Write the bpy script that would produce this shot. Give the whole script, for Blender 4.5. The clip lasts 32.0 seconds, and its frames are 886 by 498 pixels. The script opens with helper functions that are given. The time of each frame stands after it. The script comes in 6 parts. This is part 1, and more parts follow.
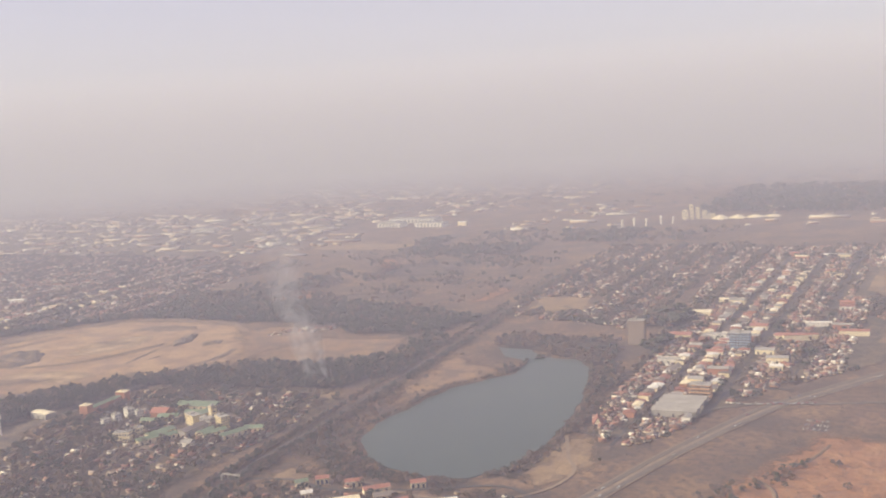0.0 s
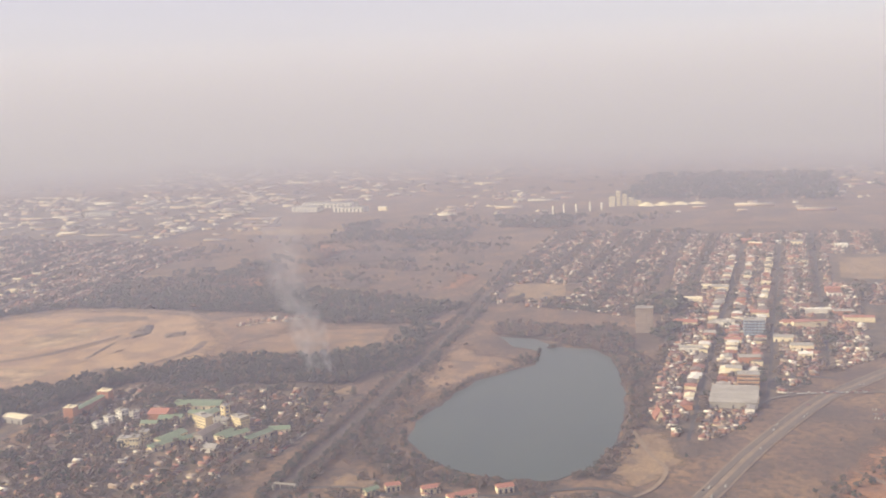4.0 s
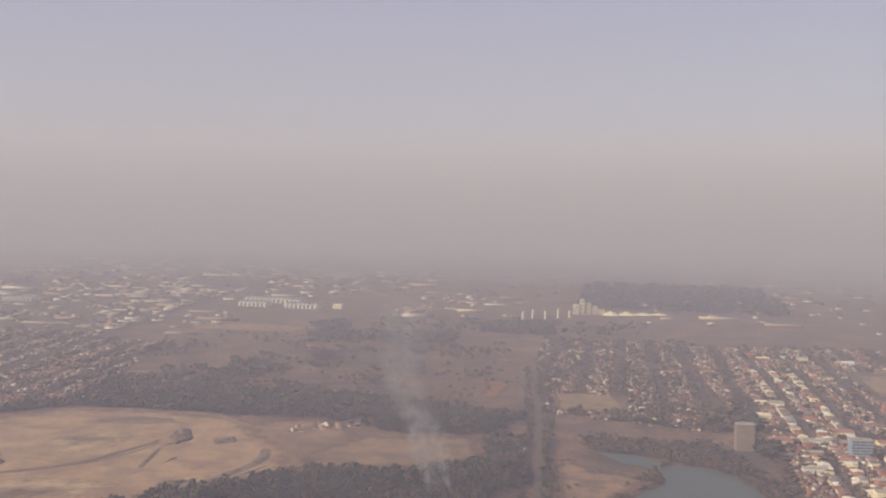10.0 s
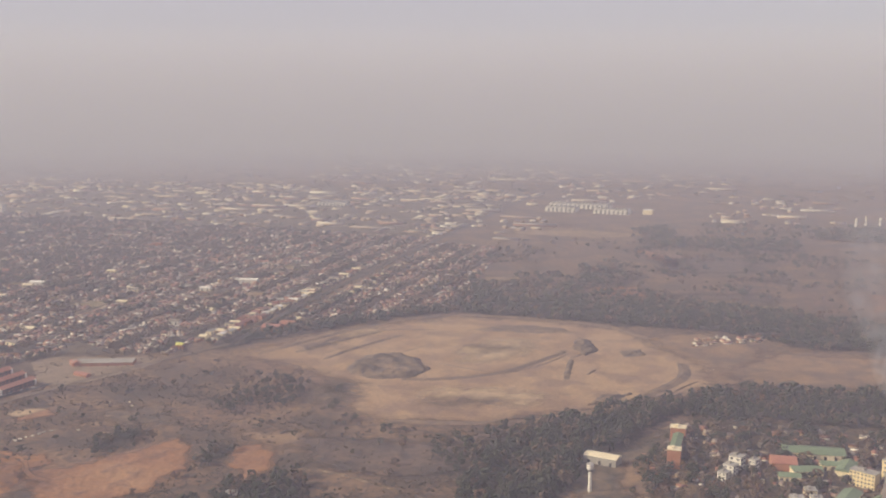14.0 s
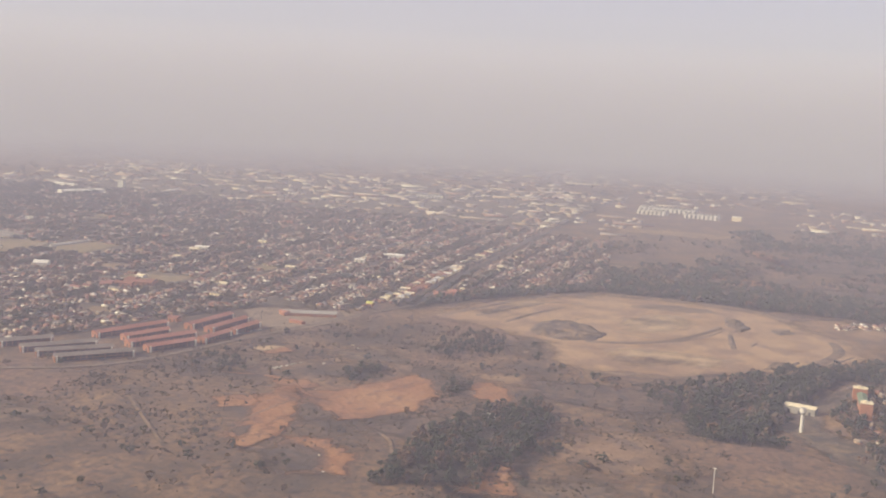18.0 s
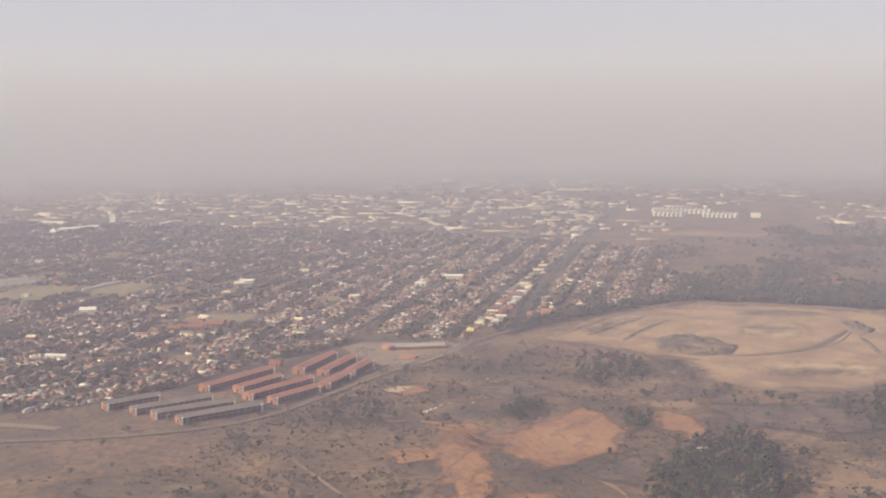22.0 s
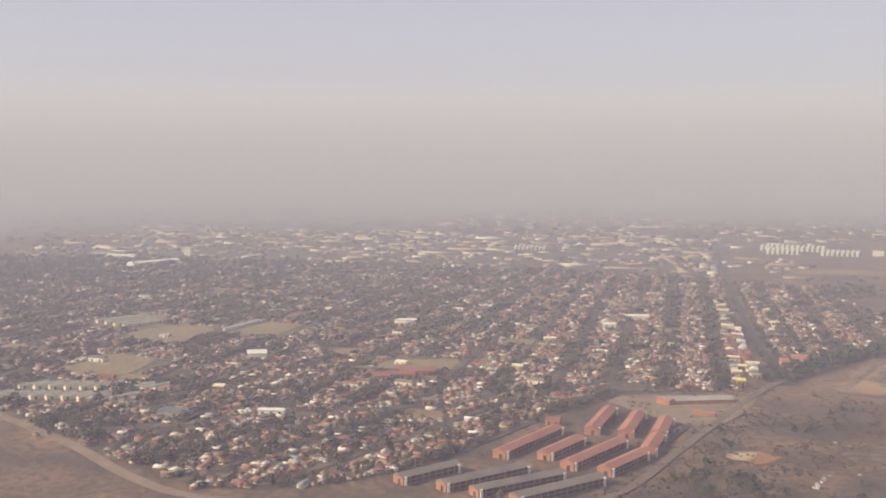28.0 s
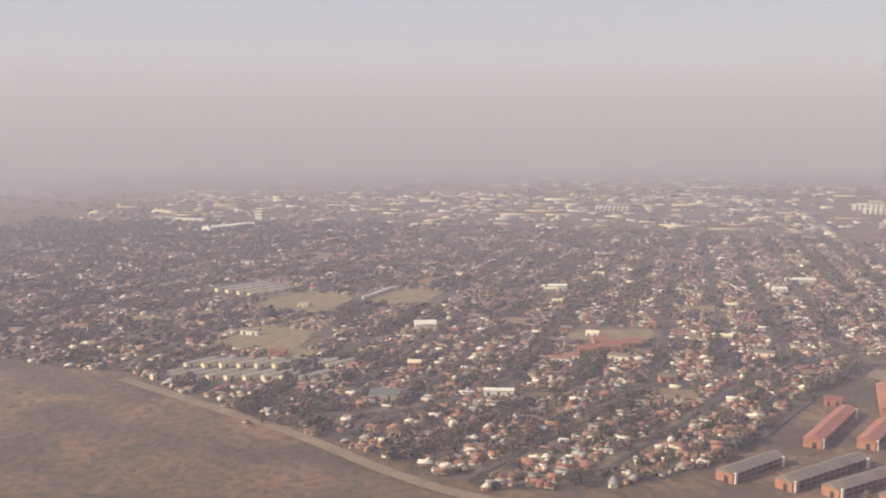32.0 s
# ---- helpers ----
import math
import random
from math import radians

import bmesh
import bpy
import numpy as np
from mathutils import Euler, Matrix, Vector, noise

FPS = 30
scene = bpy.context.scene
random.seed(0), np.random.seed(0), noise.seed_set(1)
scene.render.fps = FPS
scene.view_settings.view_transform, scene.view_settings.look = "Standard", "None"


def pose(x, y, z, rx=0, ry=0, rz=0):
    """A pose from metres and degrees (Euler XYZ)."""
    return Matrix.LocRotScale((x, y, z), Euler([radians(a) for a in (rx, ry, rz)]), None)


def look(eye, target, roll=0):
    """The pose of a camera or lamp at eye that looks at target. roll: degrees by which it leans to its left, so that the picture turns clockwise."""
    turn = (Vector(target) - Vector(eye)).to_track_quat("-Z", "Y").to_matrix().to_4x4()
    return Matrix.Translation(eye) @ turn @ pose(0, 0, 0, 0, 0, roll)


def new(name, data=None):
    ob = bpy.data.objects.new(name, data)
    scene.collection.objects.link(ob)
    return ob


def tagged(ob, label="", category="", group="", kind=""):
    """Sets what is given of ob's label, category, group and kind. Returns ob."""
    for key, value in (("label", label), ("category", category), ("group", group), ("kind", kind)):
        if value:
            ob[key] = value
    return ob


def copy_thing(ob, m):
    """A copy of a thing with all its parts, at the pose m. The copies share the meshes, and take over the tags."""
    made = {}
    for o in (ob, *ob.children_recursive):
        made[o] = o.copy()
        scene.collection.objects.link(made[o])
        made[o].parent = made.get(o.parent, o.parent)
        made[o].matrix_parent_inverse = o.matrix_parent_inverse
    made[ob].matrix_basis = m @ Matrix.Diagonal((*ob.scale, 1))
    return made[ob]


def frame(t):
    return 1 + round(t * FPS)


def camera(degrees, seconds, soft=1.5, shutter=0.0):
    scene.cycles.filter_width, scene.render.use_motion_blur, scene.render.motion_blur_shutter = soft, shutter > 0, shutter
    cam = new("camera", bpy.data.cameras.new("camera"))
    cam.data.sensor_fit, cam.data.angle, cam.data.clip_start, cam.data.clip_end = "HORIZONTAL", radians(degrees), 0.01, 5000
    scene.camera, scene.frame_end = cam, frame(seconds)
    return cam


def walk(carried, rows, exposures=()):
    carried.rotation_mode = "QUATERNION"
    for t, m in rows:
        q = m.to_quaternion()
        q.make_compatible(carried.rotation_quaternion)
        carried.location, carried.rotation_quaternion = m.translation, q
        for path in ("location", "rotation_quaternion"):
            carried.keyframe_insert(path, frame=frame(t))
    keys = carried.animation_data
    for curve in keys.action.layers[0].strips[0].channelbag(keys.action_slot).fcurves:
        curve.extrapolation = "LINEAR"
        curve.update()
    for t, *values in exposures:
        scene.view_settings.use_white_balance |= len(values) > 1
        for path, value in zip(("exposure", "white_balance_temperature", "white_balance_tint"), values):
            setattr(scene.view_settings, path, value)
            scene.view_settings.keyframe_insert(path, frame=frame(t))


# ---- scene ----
LENS = 45.93
cam = camera(LENS, 32.0, soft=1.9)

# seconds, place (m), then heading to the left of +y, rise and lean in degrees
PATH = [
    (0, -0.0, -0.0, 196.0, 26.99, -7.80, -3.82),
    (0.5, -16.0, -0.4, 194.9, 25.70, -9.27, -3.76),
    (1, -33.0, 0.8, 193.9, 24.40, -12.12, -3.62),
    (1.5, -49.8, 2.6, 193.2, 23.09, -13.47, -3.36),
    (2, -66.1, 3.8, 192.6, 21.39, -13.96, -3.26),
    (2.5, -81.8, 5.4, 192.1, 18.74, -14.24, -2.89),
    (3, -99.5, 6.2, 191.7, 16.14, -13.76, -2.25),
    (3.5, -116.0, 5.3, 191.4, 18.75, -10.81, -2.80),
    (5.5, -169.9, -5.6, 192.3, 17.87, -7.55, -1.44),
    (6, -188.2, -3.4, 190.9, 18.17, -11.80, -1.40),
    (6.5, -205.9, -1.5, 190.3, 18.39, -15.95, -1.12),
    (7, -223.6, -0.2, 190.4, 19.24, -15.57, -0.69),
    (7.5, -240.4, 0.9, 190.2, 19.09, -14.21, -0.24),
    (8, -258.4, 2.6, 189.6, 18.29, -12.44, 0.31),
    (8.5, -275.8, 5.7, 188.5, 15.26, -10.65, 0.42),
    (9, -293.8, 6.6, 186.8, 8.74, -6.47, 0.87),
    (9.5, -311.8, 8.4, 185.8, 7.49, -6.20, 1.35),
    (10, -329.2, 13.2, 185.1, 9.44, -3.38, 1.18),
    (10.5, -346.6, 16.7, 184.3, 9.21, -3.04, 2.04),
    (11, -364.4, 19.8, 183.1, 9.78, -3.70, 2.25),
    (11.5, -381.0, 23.0, 182.0, 11.13, -4.01, 1.54),
    (12, -397.8, 24.6, 181.1, 12.50, -5.42, 0.75),
    (12.5, -415.8, 26.4, 180.9, 12.77, -8.14, 0.41),
    (13, -433.6, 23.3, 182.2, 17.62, -9.16, -0.54),
    (13.5, -450.4, 16.7, 183.9, 21.85, -8.91, -0.49),
    (15.5, -508.1, -27.6, 186.2, 18.43, -8.15, 2.50),
    (16, -517.4, -43.3, 182.2, 19.88, -5.70, 2.38),
    (16.5, -524.5, -60.0, 176.5, 20.59, -4.45, 2.54),
    (17, -530.9, -77.0, 170.1, 22.10, -7.05, 2.03),
    (17.5, -536.0, -94.4, 166.3, 22.56, -8.66, 2.56),
    (18, -546.5, -109.1, 167.5, 22.40, -8.34, 2.85),
    (18.5, -562.2, -118.1, 170.2, 22.67, -8.24, 2.47),
    (19, -580.2, -119.0, 171.2, 22.22, -8.78, 2.05),
    (19.5, -598.0, -115.5, 170.2, 21.73, -9.22, 1.73),
    (20, -615.5, -111.0, 168.7, 21.41, -9.31, 1.36),
    (20.5, -633.0, -106.4, 166.9, 20.91, -9.08, 0.91),
    (21, -650.8, -103.0, 165.0, 20.60, -8.50, 0.52),
    (21.5, -668.5, -99.3, 162.9, 20.53, -7.92, -0.02),
    (22, -686.1, -95.0, 161.0, 18.63, -7.53, -0.36),
    (22.5, -703.4, -89.9, 159.3, 14.85, -8.53, -0.26),
    (23, -720.7, -84.6, 157.5, 12.88, -8.69, -0.45),
    (23.5, -738.1, -80.5, 155.7, 13.87, -7.76, -0.48),
    (24, -755.9, -77.5, 153.9, 14.77, -6.82, -0.06),
    (24.5, -773.5, -73.2, 152.5, 16.14, -5.90, -0.36),
    (25, -791.1, -69.4, 151.0, 16.46, -6.43, -0.27),
    (25.5, -808.7, -65.0, 149.4, 16.76, -6.90, 0.18),
    (27.5, -877.5, -42.4, 141.9, 16.72, -5.64, -0.12),
    (28, -894.8, -37.3, 140.1, 17.06, -5.22, 0.24),
    (28.5, -912.0, -31.6, 138.3, 18.15, -4.76, 0.17),
    (29, -929.3, -26.6, 136.7, 18.52, -5.28, 0.35),
    (29.5, -946.4, -20.6, 135.2, 17.93, -5.52, 0.04),
    (30, -963.6, -15.6, 134.0, 17.58, -5.94, 0.04),
    (30.5, -980.7, -11.6, 132.8, 17.91, -6.07, 0.26),
    (31, -998.5, -8.5, 131.4, 17.78, -6.02, 0.14),
    (31.5, -1016.0, -4.0, 129.8, 17.01, -6.55, -0.03),
    (32, -1033.6, 0.0, 128.1, 16.53, -7.10, -0.09),
]
EXPOSURE = [(0, 0.75, 6500, 16), (2, 0.93, 6500, 15), (3, 0.93, 6500, 15), (6, 0.63, 6500, 16), (7, 1.09, 6500, 14), (8, 0.93, 6500, 15), (9, 0.49, 6500, 17), (10, 0.29, 6500, 17), (11, 0.25, 6500, 17), (13, 0.41, 6500, 17), (16, 0.41, 6500, 16), (17, 0.49, 6500, 16), (19, 0.69, 6500, 15), (22, 0.67, 6500, 14), (25, 0.63, 6500, 14), (28, 0.61, 6500, 14), (32, 0.61, 6500, 16)]
walk(cam, [(t, pose(x, y, z, 90 + rise, 0, heading) @ pose(0, 0, 0, 0, 0, lean)) for t, x, y, z, heading, rise, lean in PATH], EXPOSURE)

# ---- sky, sun and haze ----
SUN_FROM = Vector((-0.84, -0.54, 0.0)).normalized()
SUN_RISE = radians(31)
world = bpy.data.worlds.new("sky")
scene.world = world
world.use_nodes = True
nt = world.node_tree
nt.nodes.clear()
sky = nt.nodes.new("ShaderNodeTexSky")
sky.sky_type = "NISHITA"
sky.sun_disc = False
sky.sun_elevation = SUN_RISE
sky.sun_rotation = math.atan2(SUN_FROM.x, SUN_FROM.y)
sky.dust_density, sky.air_density, sky.altitude = 1.0, 1.0, 1600
tint = nt.nodes.new("ShaderNodeMix")
tint.data_type = "RGBA"
tint.inputs[0].default_value = 0.6
tint.inputs[7].default_value = (2.14, 2.07, 3.25, 1)
bg = nt.nodes.new("ShaderNodeBackground")
bg.inputs[1].default_value = 0.116
wo = nt.nodes.new("ShaderNodeOutputWorld")
nt.links.new(sky.outputs[0], tint.inputs[6])
nt.links.new(tint.outputs[2], bg.inputs[0])
nt.links.new(bg.outputs[0], wo.inputs[0])
sun = new("sun", bpy.data.lights.new("sun", "SUN"))
sun.data.energy, sun.data.angle, sun.data.color = 5.0, radians(0.6), (1.0, 0.88, 0.765)
sun.matrix_world = look(SUN_FROM * math.cos(SUN_RISE) * 100 + Vector((0, 0, math.sin(SUN_RISE) * 100)), (0, 0, 0))


# ---- helpers ----
def part(name, bm, material, parent=None, label=""):
    """Link a bmesh (or a ready mesh) as one mesh object, under a thing or a part."""
    if isinstance(bm, bpy.types.Mesh):
        me = bm
    else:
        me = bpy.data.meshes.new(name)
        bm.to_mesh(me)
        bm.free()
    if material is not None and not me.materials:
        me.materials.append(material)
    ob = new(name, me)
    if parent is not None:
        ob.parent = parent
    if label:
        ob["label"] = label
    return ob


def mesh_from(name, verts, faces, material=None):
    """A mesh from vertex and face arrays; faces all have the same number of corners."""
    verts, faces = np.asarray(verts, dtype=np.float32), np.asarray(faces, dtype=np.int32)
    me = bpy.data.meshes.new(name)
    n, k = faces.shape
    me.vertices.add(len(verts))
    me.vertices.foreach_set("co", verts.ravel())
    me.loops.add(n * k)
    me.loops.foreach_set("vertex_index", faces.ravel())
    me.polygons.add(n)
    me.polygons.foreach_set("loop_start", np.arange(0, n * k, k, dtype=np.int32))
    me.polygons.foreach_set("loop_total", np.full(n, k, dtype=np.int32))
    me.update(calc_edges=True)
    me.validate()
    if material is not None:
        me.materials.append(material)
    return me


def tris_of(bm):
    """The triangles of a bmesh as arrays; frees it."""
    bmesh.ops.triangulate(bm, faces=bm.faces[:])
    bm.verts.ensure_lookup_table()
    bm.verts.index_update()
    v = np.array([tuple(x.co) for x in bm.verts], dtype=np.float32)
    f = np.array([[x.index for x in face.verts] for face in bm.faces], dtype=np.int32)
    bm.free()
    return v, f


def scatter(name, shapes, spots, material):
    """One mesh of many turned and scaled copies. spots: (shape, x, y, z, turn, sx, sy, sz)."""
    vs, fs, base = [], [], 0
    for k, x, y, z, turn, sx, sy, sz in spots:
        v, f = shapes[k]
        c, s = math.cos(turn), math.sin(turn)
        w = v * np.array((sx, sy, sz), dtype=np.float32)
        w = np.stack([w[:, 0] * c - w[:, 1] * s + x, w[:, 0] * s + w[:, 1] * c + y, w[:, 2] + z], 1)
        vs.append(w)
        fs.append(f + base)
        base += len(v)
    return mesh_from(name, np.concatenate(vs), np.concatenate(fs), material)


def add_box(bm, x0, y0, z0, x1, y1, z1):
    v = [bm.verts.new(p) for p in ((x0, y0, z0), (x1, y0, z0), (x1, y1, z0), (x0, y1, z0), (x0, y0, z1), (x1, y0, z1), (x1, y1, z1), (x0, y1, z1))]
    for q in ((3, 2, 1, 0), (4, 5, 6, 7), (0, 1, 5, 4), (1, 2, 6, 5), (2, 3, 7, 6), (3, 0, 4, 7)):
        bm.faces.new([v[i] for i in q])


def box(x0, y0, z0, x1, y1, z1):
    bm = bmesh.new()
    add_box(bm, x0, y0, z0, x1, y1, z1)
    return bm


def cylinder(r, z0, z1, n=14, x=0, y=0, r2=None):
    bm = bmesh.new()
    bmesh.ops.create_cone(bm, cap_ends=True, segments=n, radius1=r, radius2=r if r2 is None else r2, depth=z1 - z0, matrix=Matrix.Translation((x, y, (z0 + z1) / 2)))
    return bm


def gable(w, d, z0, rise, eave=0.35, hip=0.0):
    """A pitched roof w along x (the ridge) and d along y; hip draws the ridge's ends in."""
    bm = bmesh.new()
    a, b, h = w / 2 + eave, d / 2 + eave, z0 + rise
    lo = [bm.verts.new(p) for p in ((-a, -b, z0), (a, -b, z0), (a, b, z0), (-a, b, z0))]
    r = [bm.verts.new((-a + hip, 0, h)), bm.verts.new((a - hip, 0, h))]
    bm.faces.new((lo[0], lo[1], r[1], r[0]))
    bm.faces.new((lo[2], lo[3], r[0], r[1]))
    bm.faces.new((lo[1], lo[2], r[1]))
    bm.faces.new((lo[3], lo[0], r[0]))
    bm.faces.new(lo[::-1])
    return bm


def inside(poly, x, y):
    hit, j = False, len(poly) - 1
    for i in range(len(poly)):
        (xi, yi), (xj, yj) = poly[i], poly[j]
        if (yi > y) != (yj > y) and x < (xj - xi) * (y - yi) / (yj - yi) + xi:
            hit = not hit
        j = i
    return hit


def ragged(poly, step=8.0, amp=2.5, seed=0.0):
    """The outline with more corners, wandering a little."""
    out = []
    for i, (x0, y0) in enumerate(poly):
        x1, y1 = poly[(i + 1) % len(poly)]
        n = max(1, int(math.hypot(x1 - x0, y1 - y0) / step))
        for k in range(n):
            x, y = x0 + (x1 - x0) * k / n, y0 + (y1 - y0) * k / n
            w = noise.noise_vector(Vector((x * 0.06, y * 0.06, seed))) * amp + noise.noise_vector(Vector((x * 0.2, y * 0.2, seed + 9))) * amp * 0.5
            out.append((x + w.x, y + w.y))
    return out


def patch(name, poly, z, material, label, category, step=8.0, amp=2.5, edge=None):
    """A sheet of another ground over a fine grid; "fade" runs from 0 outside to 1 well inside its outline."""
    edge = edge or min(12.0, 2.0 + amp * 2.0)
    pts = np.array(ragged(poly, step, amp, len(poly)) if amp else poly, dtype=float)
    lo, hi = pts.min(0) - edge, pts.max(0) + edge
    cell = min(max(1.2, edge / 3), max(1.2, math.sqrt((hi[0] - lo[0]) * (hi[1] - lo[1]) / 9000)) if edge < 12 else edge / 2)
    cell = max(cell, math.sqrt((hi[0] - lo[0]) * (hi[1] - lo[1]) / 20000))
    xs, ys = np.arange(lo[0], hi[0] + cell, cell), np.arange(lo[1], hi[1] + cell, cell)
    gx, gy = np.meshgrid(xs, ys)
    px, py = gx.ravel(), gy.ravel()
    near, hit = np.full(len(px), 1e9), np.zeros(len(px), dtype=bool)
    for (x0, y0), (x1, y1) in zip(pts, np.roll(pts, -1, axis=0)):
        dx, dy = x1 - x0, y1 - y0
        u = np.clip(((px - x0) * dx + (py - y0) * dy) / (dx * dx + dy * dy + 1e-9), 0, 1)
        near = np.minimum(near, np.hypot(px - x0 - u * dx, py - y0 - u * dy))
        if y0 != y1:
            hit ^= ((y0 > py) != (y1 > py)) & (px < dx * (py - y0) / dy + x0)
    inner = np.where(hit, near, -near)
    fade = np.clip(0.5 + inner / (2 * edge), 0, 1)
    w, h = len(xs), len(ys)
    i, j = np.meshgrid(np.arange(w - 1), np.arange(h - 1))
    q = np.stack([j * w + i, j * w + i + 1, (j + 1) * w + i + 1, (j + 1) * w + i], -1).reshape(-1, 4)
    q = q[(fade[q] > 0).any(1)]
    used, back = np.unique(q, return_inverse=True)
    me = mesh_from(name, np.stack([px, py, np.full(len(px), z)], 1)[used], back.reshape(-1, 4), material)
    layer = me.attributes.new("fade", "FLOAT", "POINT")
    layer.data.foreach_set("value", fade[used].astype(np.float32))
    return tagged(part(name, me, None), label, category, kind="structure")


def sheet(name, poly, z, material, label, category, step=6.0, amp=3.0, thick=0.3):
    """A flat sheet with a crisp, wandering outline, such as water."""
    bm = bmesh.new()
    face = bm.faces.new([bm.verts.new((x, y, z)) for x, y in ragged(poly, step, amp, len(poly))])
    face.normal_update()
    if face.normal.z < 0:
        face.normal_flip()
    ret = bmesh.ops.extrude_face_region(bm, geom=[face])
    for v in ret["geom"]:
        if isinstance(v, bmesh.types.BMVert):
            v.co.z -= thick
    bmesh.ops.triangulate(bm, faces=[f for f in bm.faces if len(f.verts) > 4])
    bmesh.ops.recalc_face_normals(bm, faces=bm.faces[:])
    return tagged(part(name, bm, material), label, category, kind="structure")


def ribbon(points, width, z, thick=0.2):
    """A strip along a line of points."""
    bm = bmesh.new()
    rows = []
    for i, (x, y) in enumerate(points):
        a, b = points[max(i - 1, 0)], points[min(i + 1, len(points) - 1)]
        dx, dy = b[0] - a[0], b[1] - a[1]
        n = math.hypot(dx, dy)
        ox, oy = -dy / n * width / 2, dx / n * width / 2
        rows.append([bm.verts.new((x + ox * s, y + oy * s, z - q)) for s, q in ((1, thick), (1, 0), (-1, 0), (-1, thick))])
    for a, b in zip(rows, rows[1:]):
        for k in range(3):
            bm.faces.new((a[k], a[k + 1], b[k + 1], b[k]))
    return bm


def smooth(points, n=6):
    """A Catmull-Rom line through the points."""
    out = []
    for i in range(len(points) - 1):
        p = [Vector(points[max(0, min(len(points) - 1, i + k))]) for k in (-1, 0, 1, 2)]
        for s in range(n):
            t = s / n
            q = 0.5 * (2 * p[1] + (p[2] - p[0]) * t + (2 * p[0] - 5 * p[1] + 4 * p[2] - p[3]) * t * t + (3 * p[1] - p[0] - 3 * p[2] + p[3]) * t ** 3)
            out.append((q.x, q.y))
    out.append(tuple(points[-1]))
    return out


# ---- materials ----
def ramp(nodes, stops):
    r = nodes.new("ShaderNodeValToRGB")
    while len(r.color_ramp.elements) < len(stops):
        r.color_ramp.elements.new(0.5)
    for e, (at, col) in zip(r.color_ramp.elements, stops):
        e.position, e.color = at, (*col, 1)
    return r


def surface(name, stops, scale=0.05, fine=0.6, rough=0.9, source="noise", mixed=0.35, bump=0.0, metal=0.0, spread=0.0):
    """A matt surface whose colour wanders along stops at two scales; source: noise (place), object or island."""
    m = bpy.data.materials.new(name)
    m.use_nodes = True
    t = m.node_tree
    n, l = t.nodes, t.links
    b = n["Principled BSDF"]
    b.inputs["Roughness"].default_value, b.inputs["Metallic"].default_value = rough, metal
    geo = n.new("ShaderNodeNewGeometry")
    big, small = n.new("ShaderNodeTexNoise"), n.new("ShaderNodeTexNoise")
    for tex, s, d in ((big, scale, 5.0), (small, fine, 3.0)):
        tex.inputs["Scale"].default_value, tex.inputs["Detail"].default_value = s, d
        l.new(geo.outputs["Position"], tex.inputs["Vector"])
    r = ramp(n, [(at, (c[0], c[1] * 0.985, c[2] * 0.88)) for at, c in stops])
    if source == "noise":
        l.new(big.outputs["Fac"], r.inputs[0])
    elif source == "object":
        info = n.new("ShaderNodeObjectInfo")
        l.new(info.outputs["Random"], r.inputs[0])
        r.color_ramp.interpolation = "CONSTANT" if spread else "LINEAR"
    else:
        l.new(geo.outputs["Random Per Island"], r.inputs[0])
        r.color_ramp.interpolation = "CONSTANT" if spread else "LINEAR"
    dirt = n.new("ShaderNodeMix")
    dirt.data_type, dirt.blend_type = "RGBA", "MULTIPLY"
    dirt.inputs[0].default_value = mixed
    g = ramp(n, ((0.3, (0.45, 0.42, 0.4)), (0.65, (1.25, 1.22, 1.18))))
    l.new(small.outputs["Fac"], g.inputs[0])
    l.new(r.outputs[0], dirt.inputs[6])
    l.new(g.outputs[0], dirt.inputs[7])
    l.new(dirt.outputs[2], b.inputs["Base Color"])
    if bump:
        bp = n.new("ShaderNodeBump")
        bp.inputs["Strength"].default_value, bp.inputs["Distance"].default_value = bump, 0.3
        l.new(small.outputs["Fac"], bp.inputs["Height"])
        l.new(bp.outputs[0], b.inputs["Normal"])
    return m


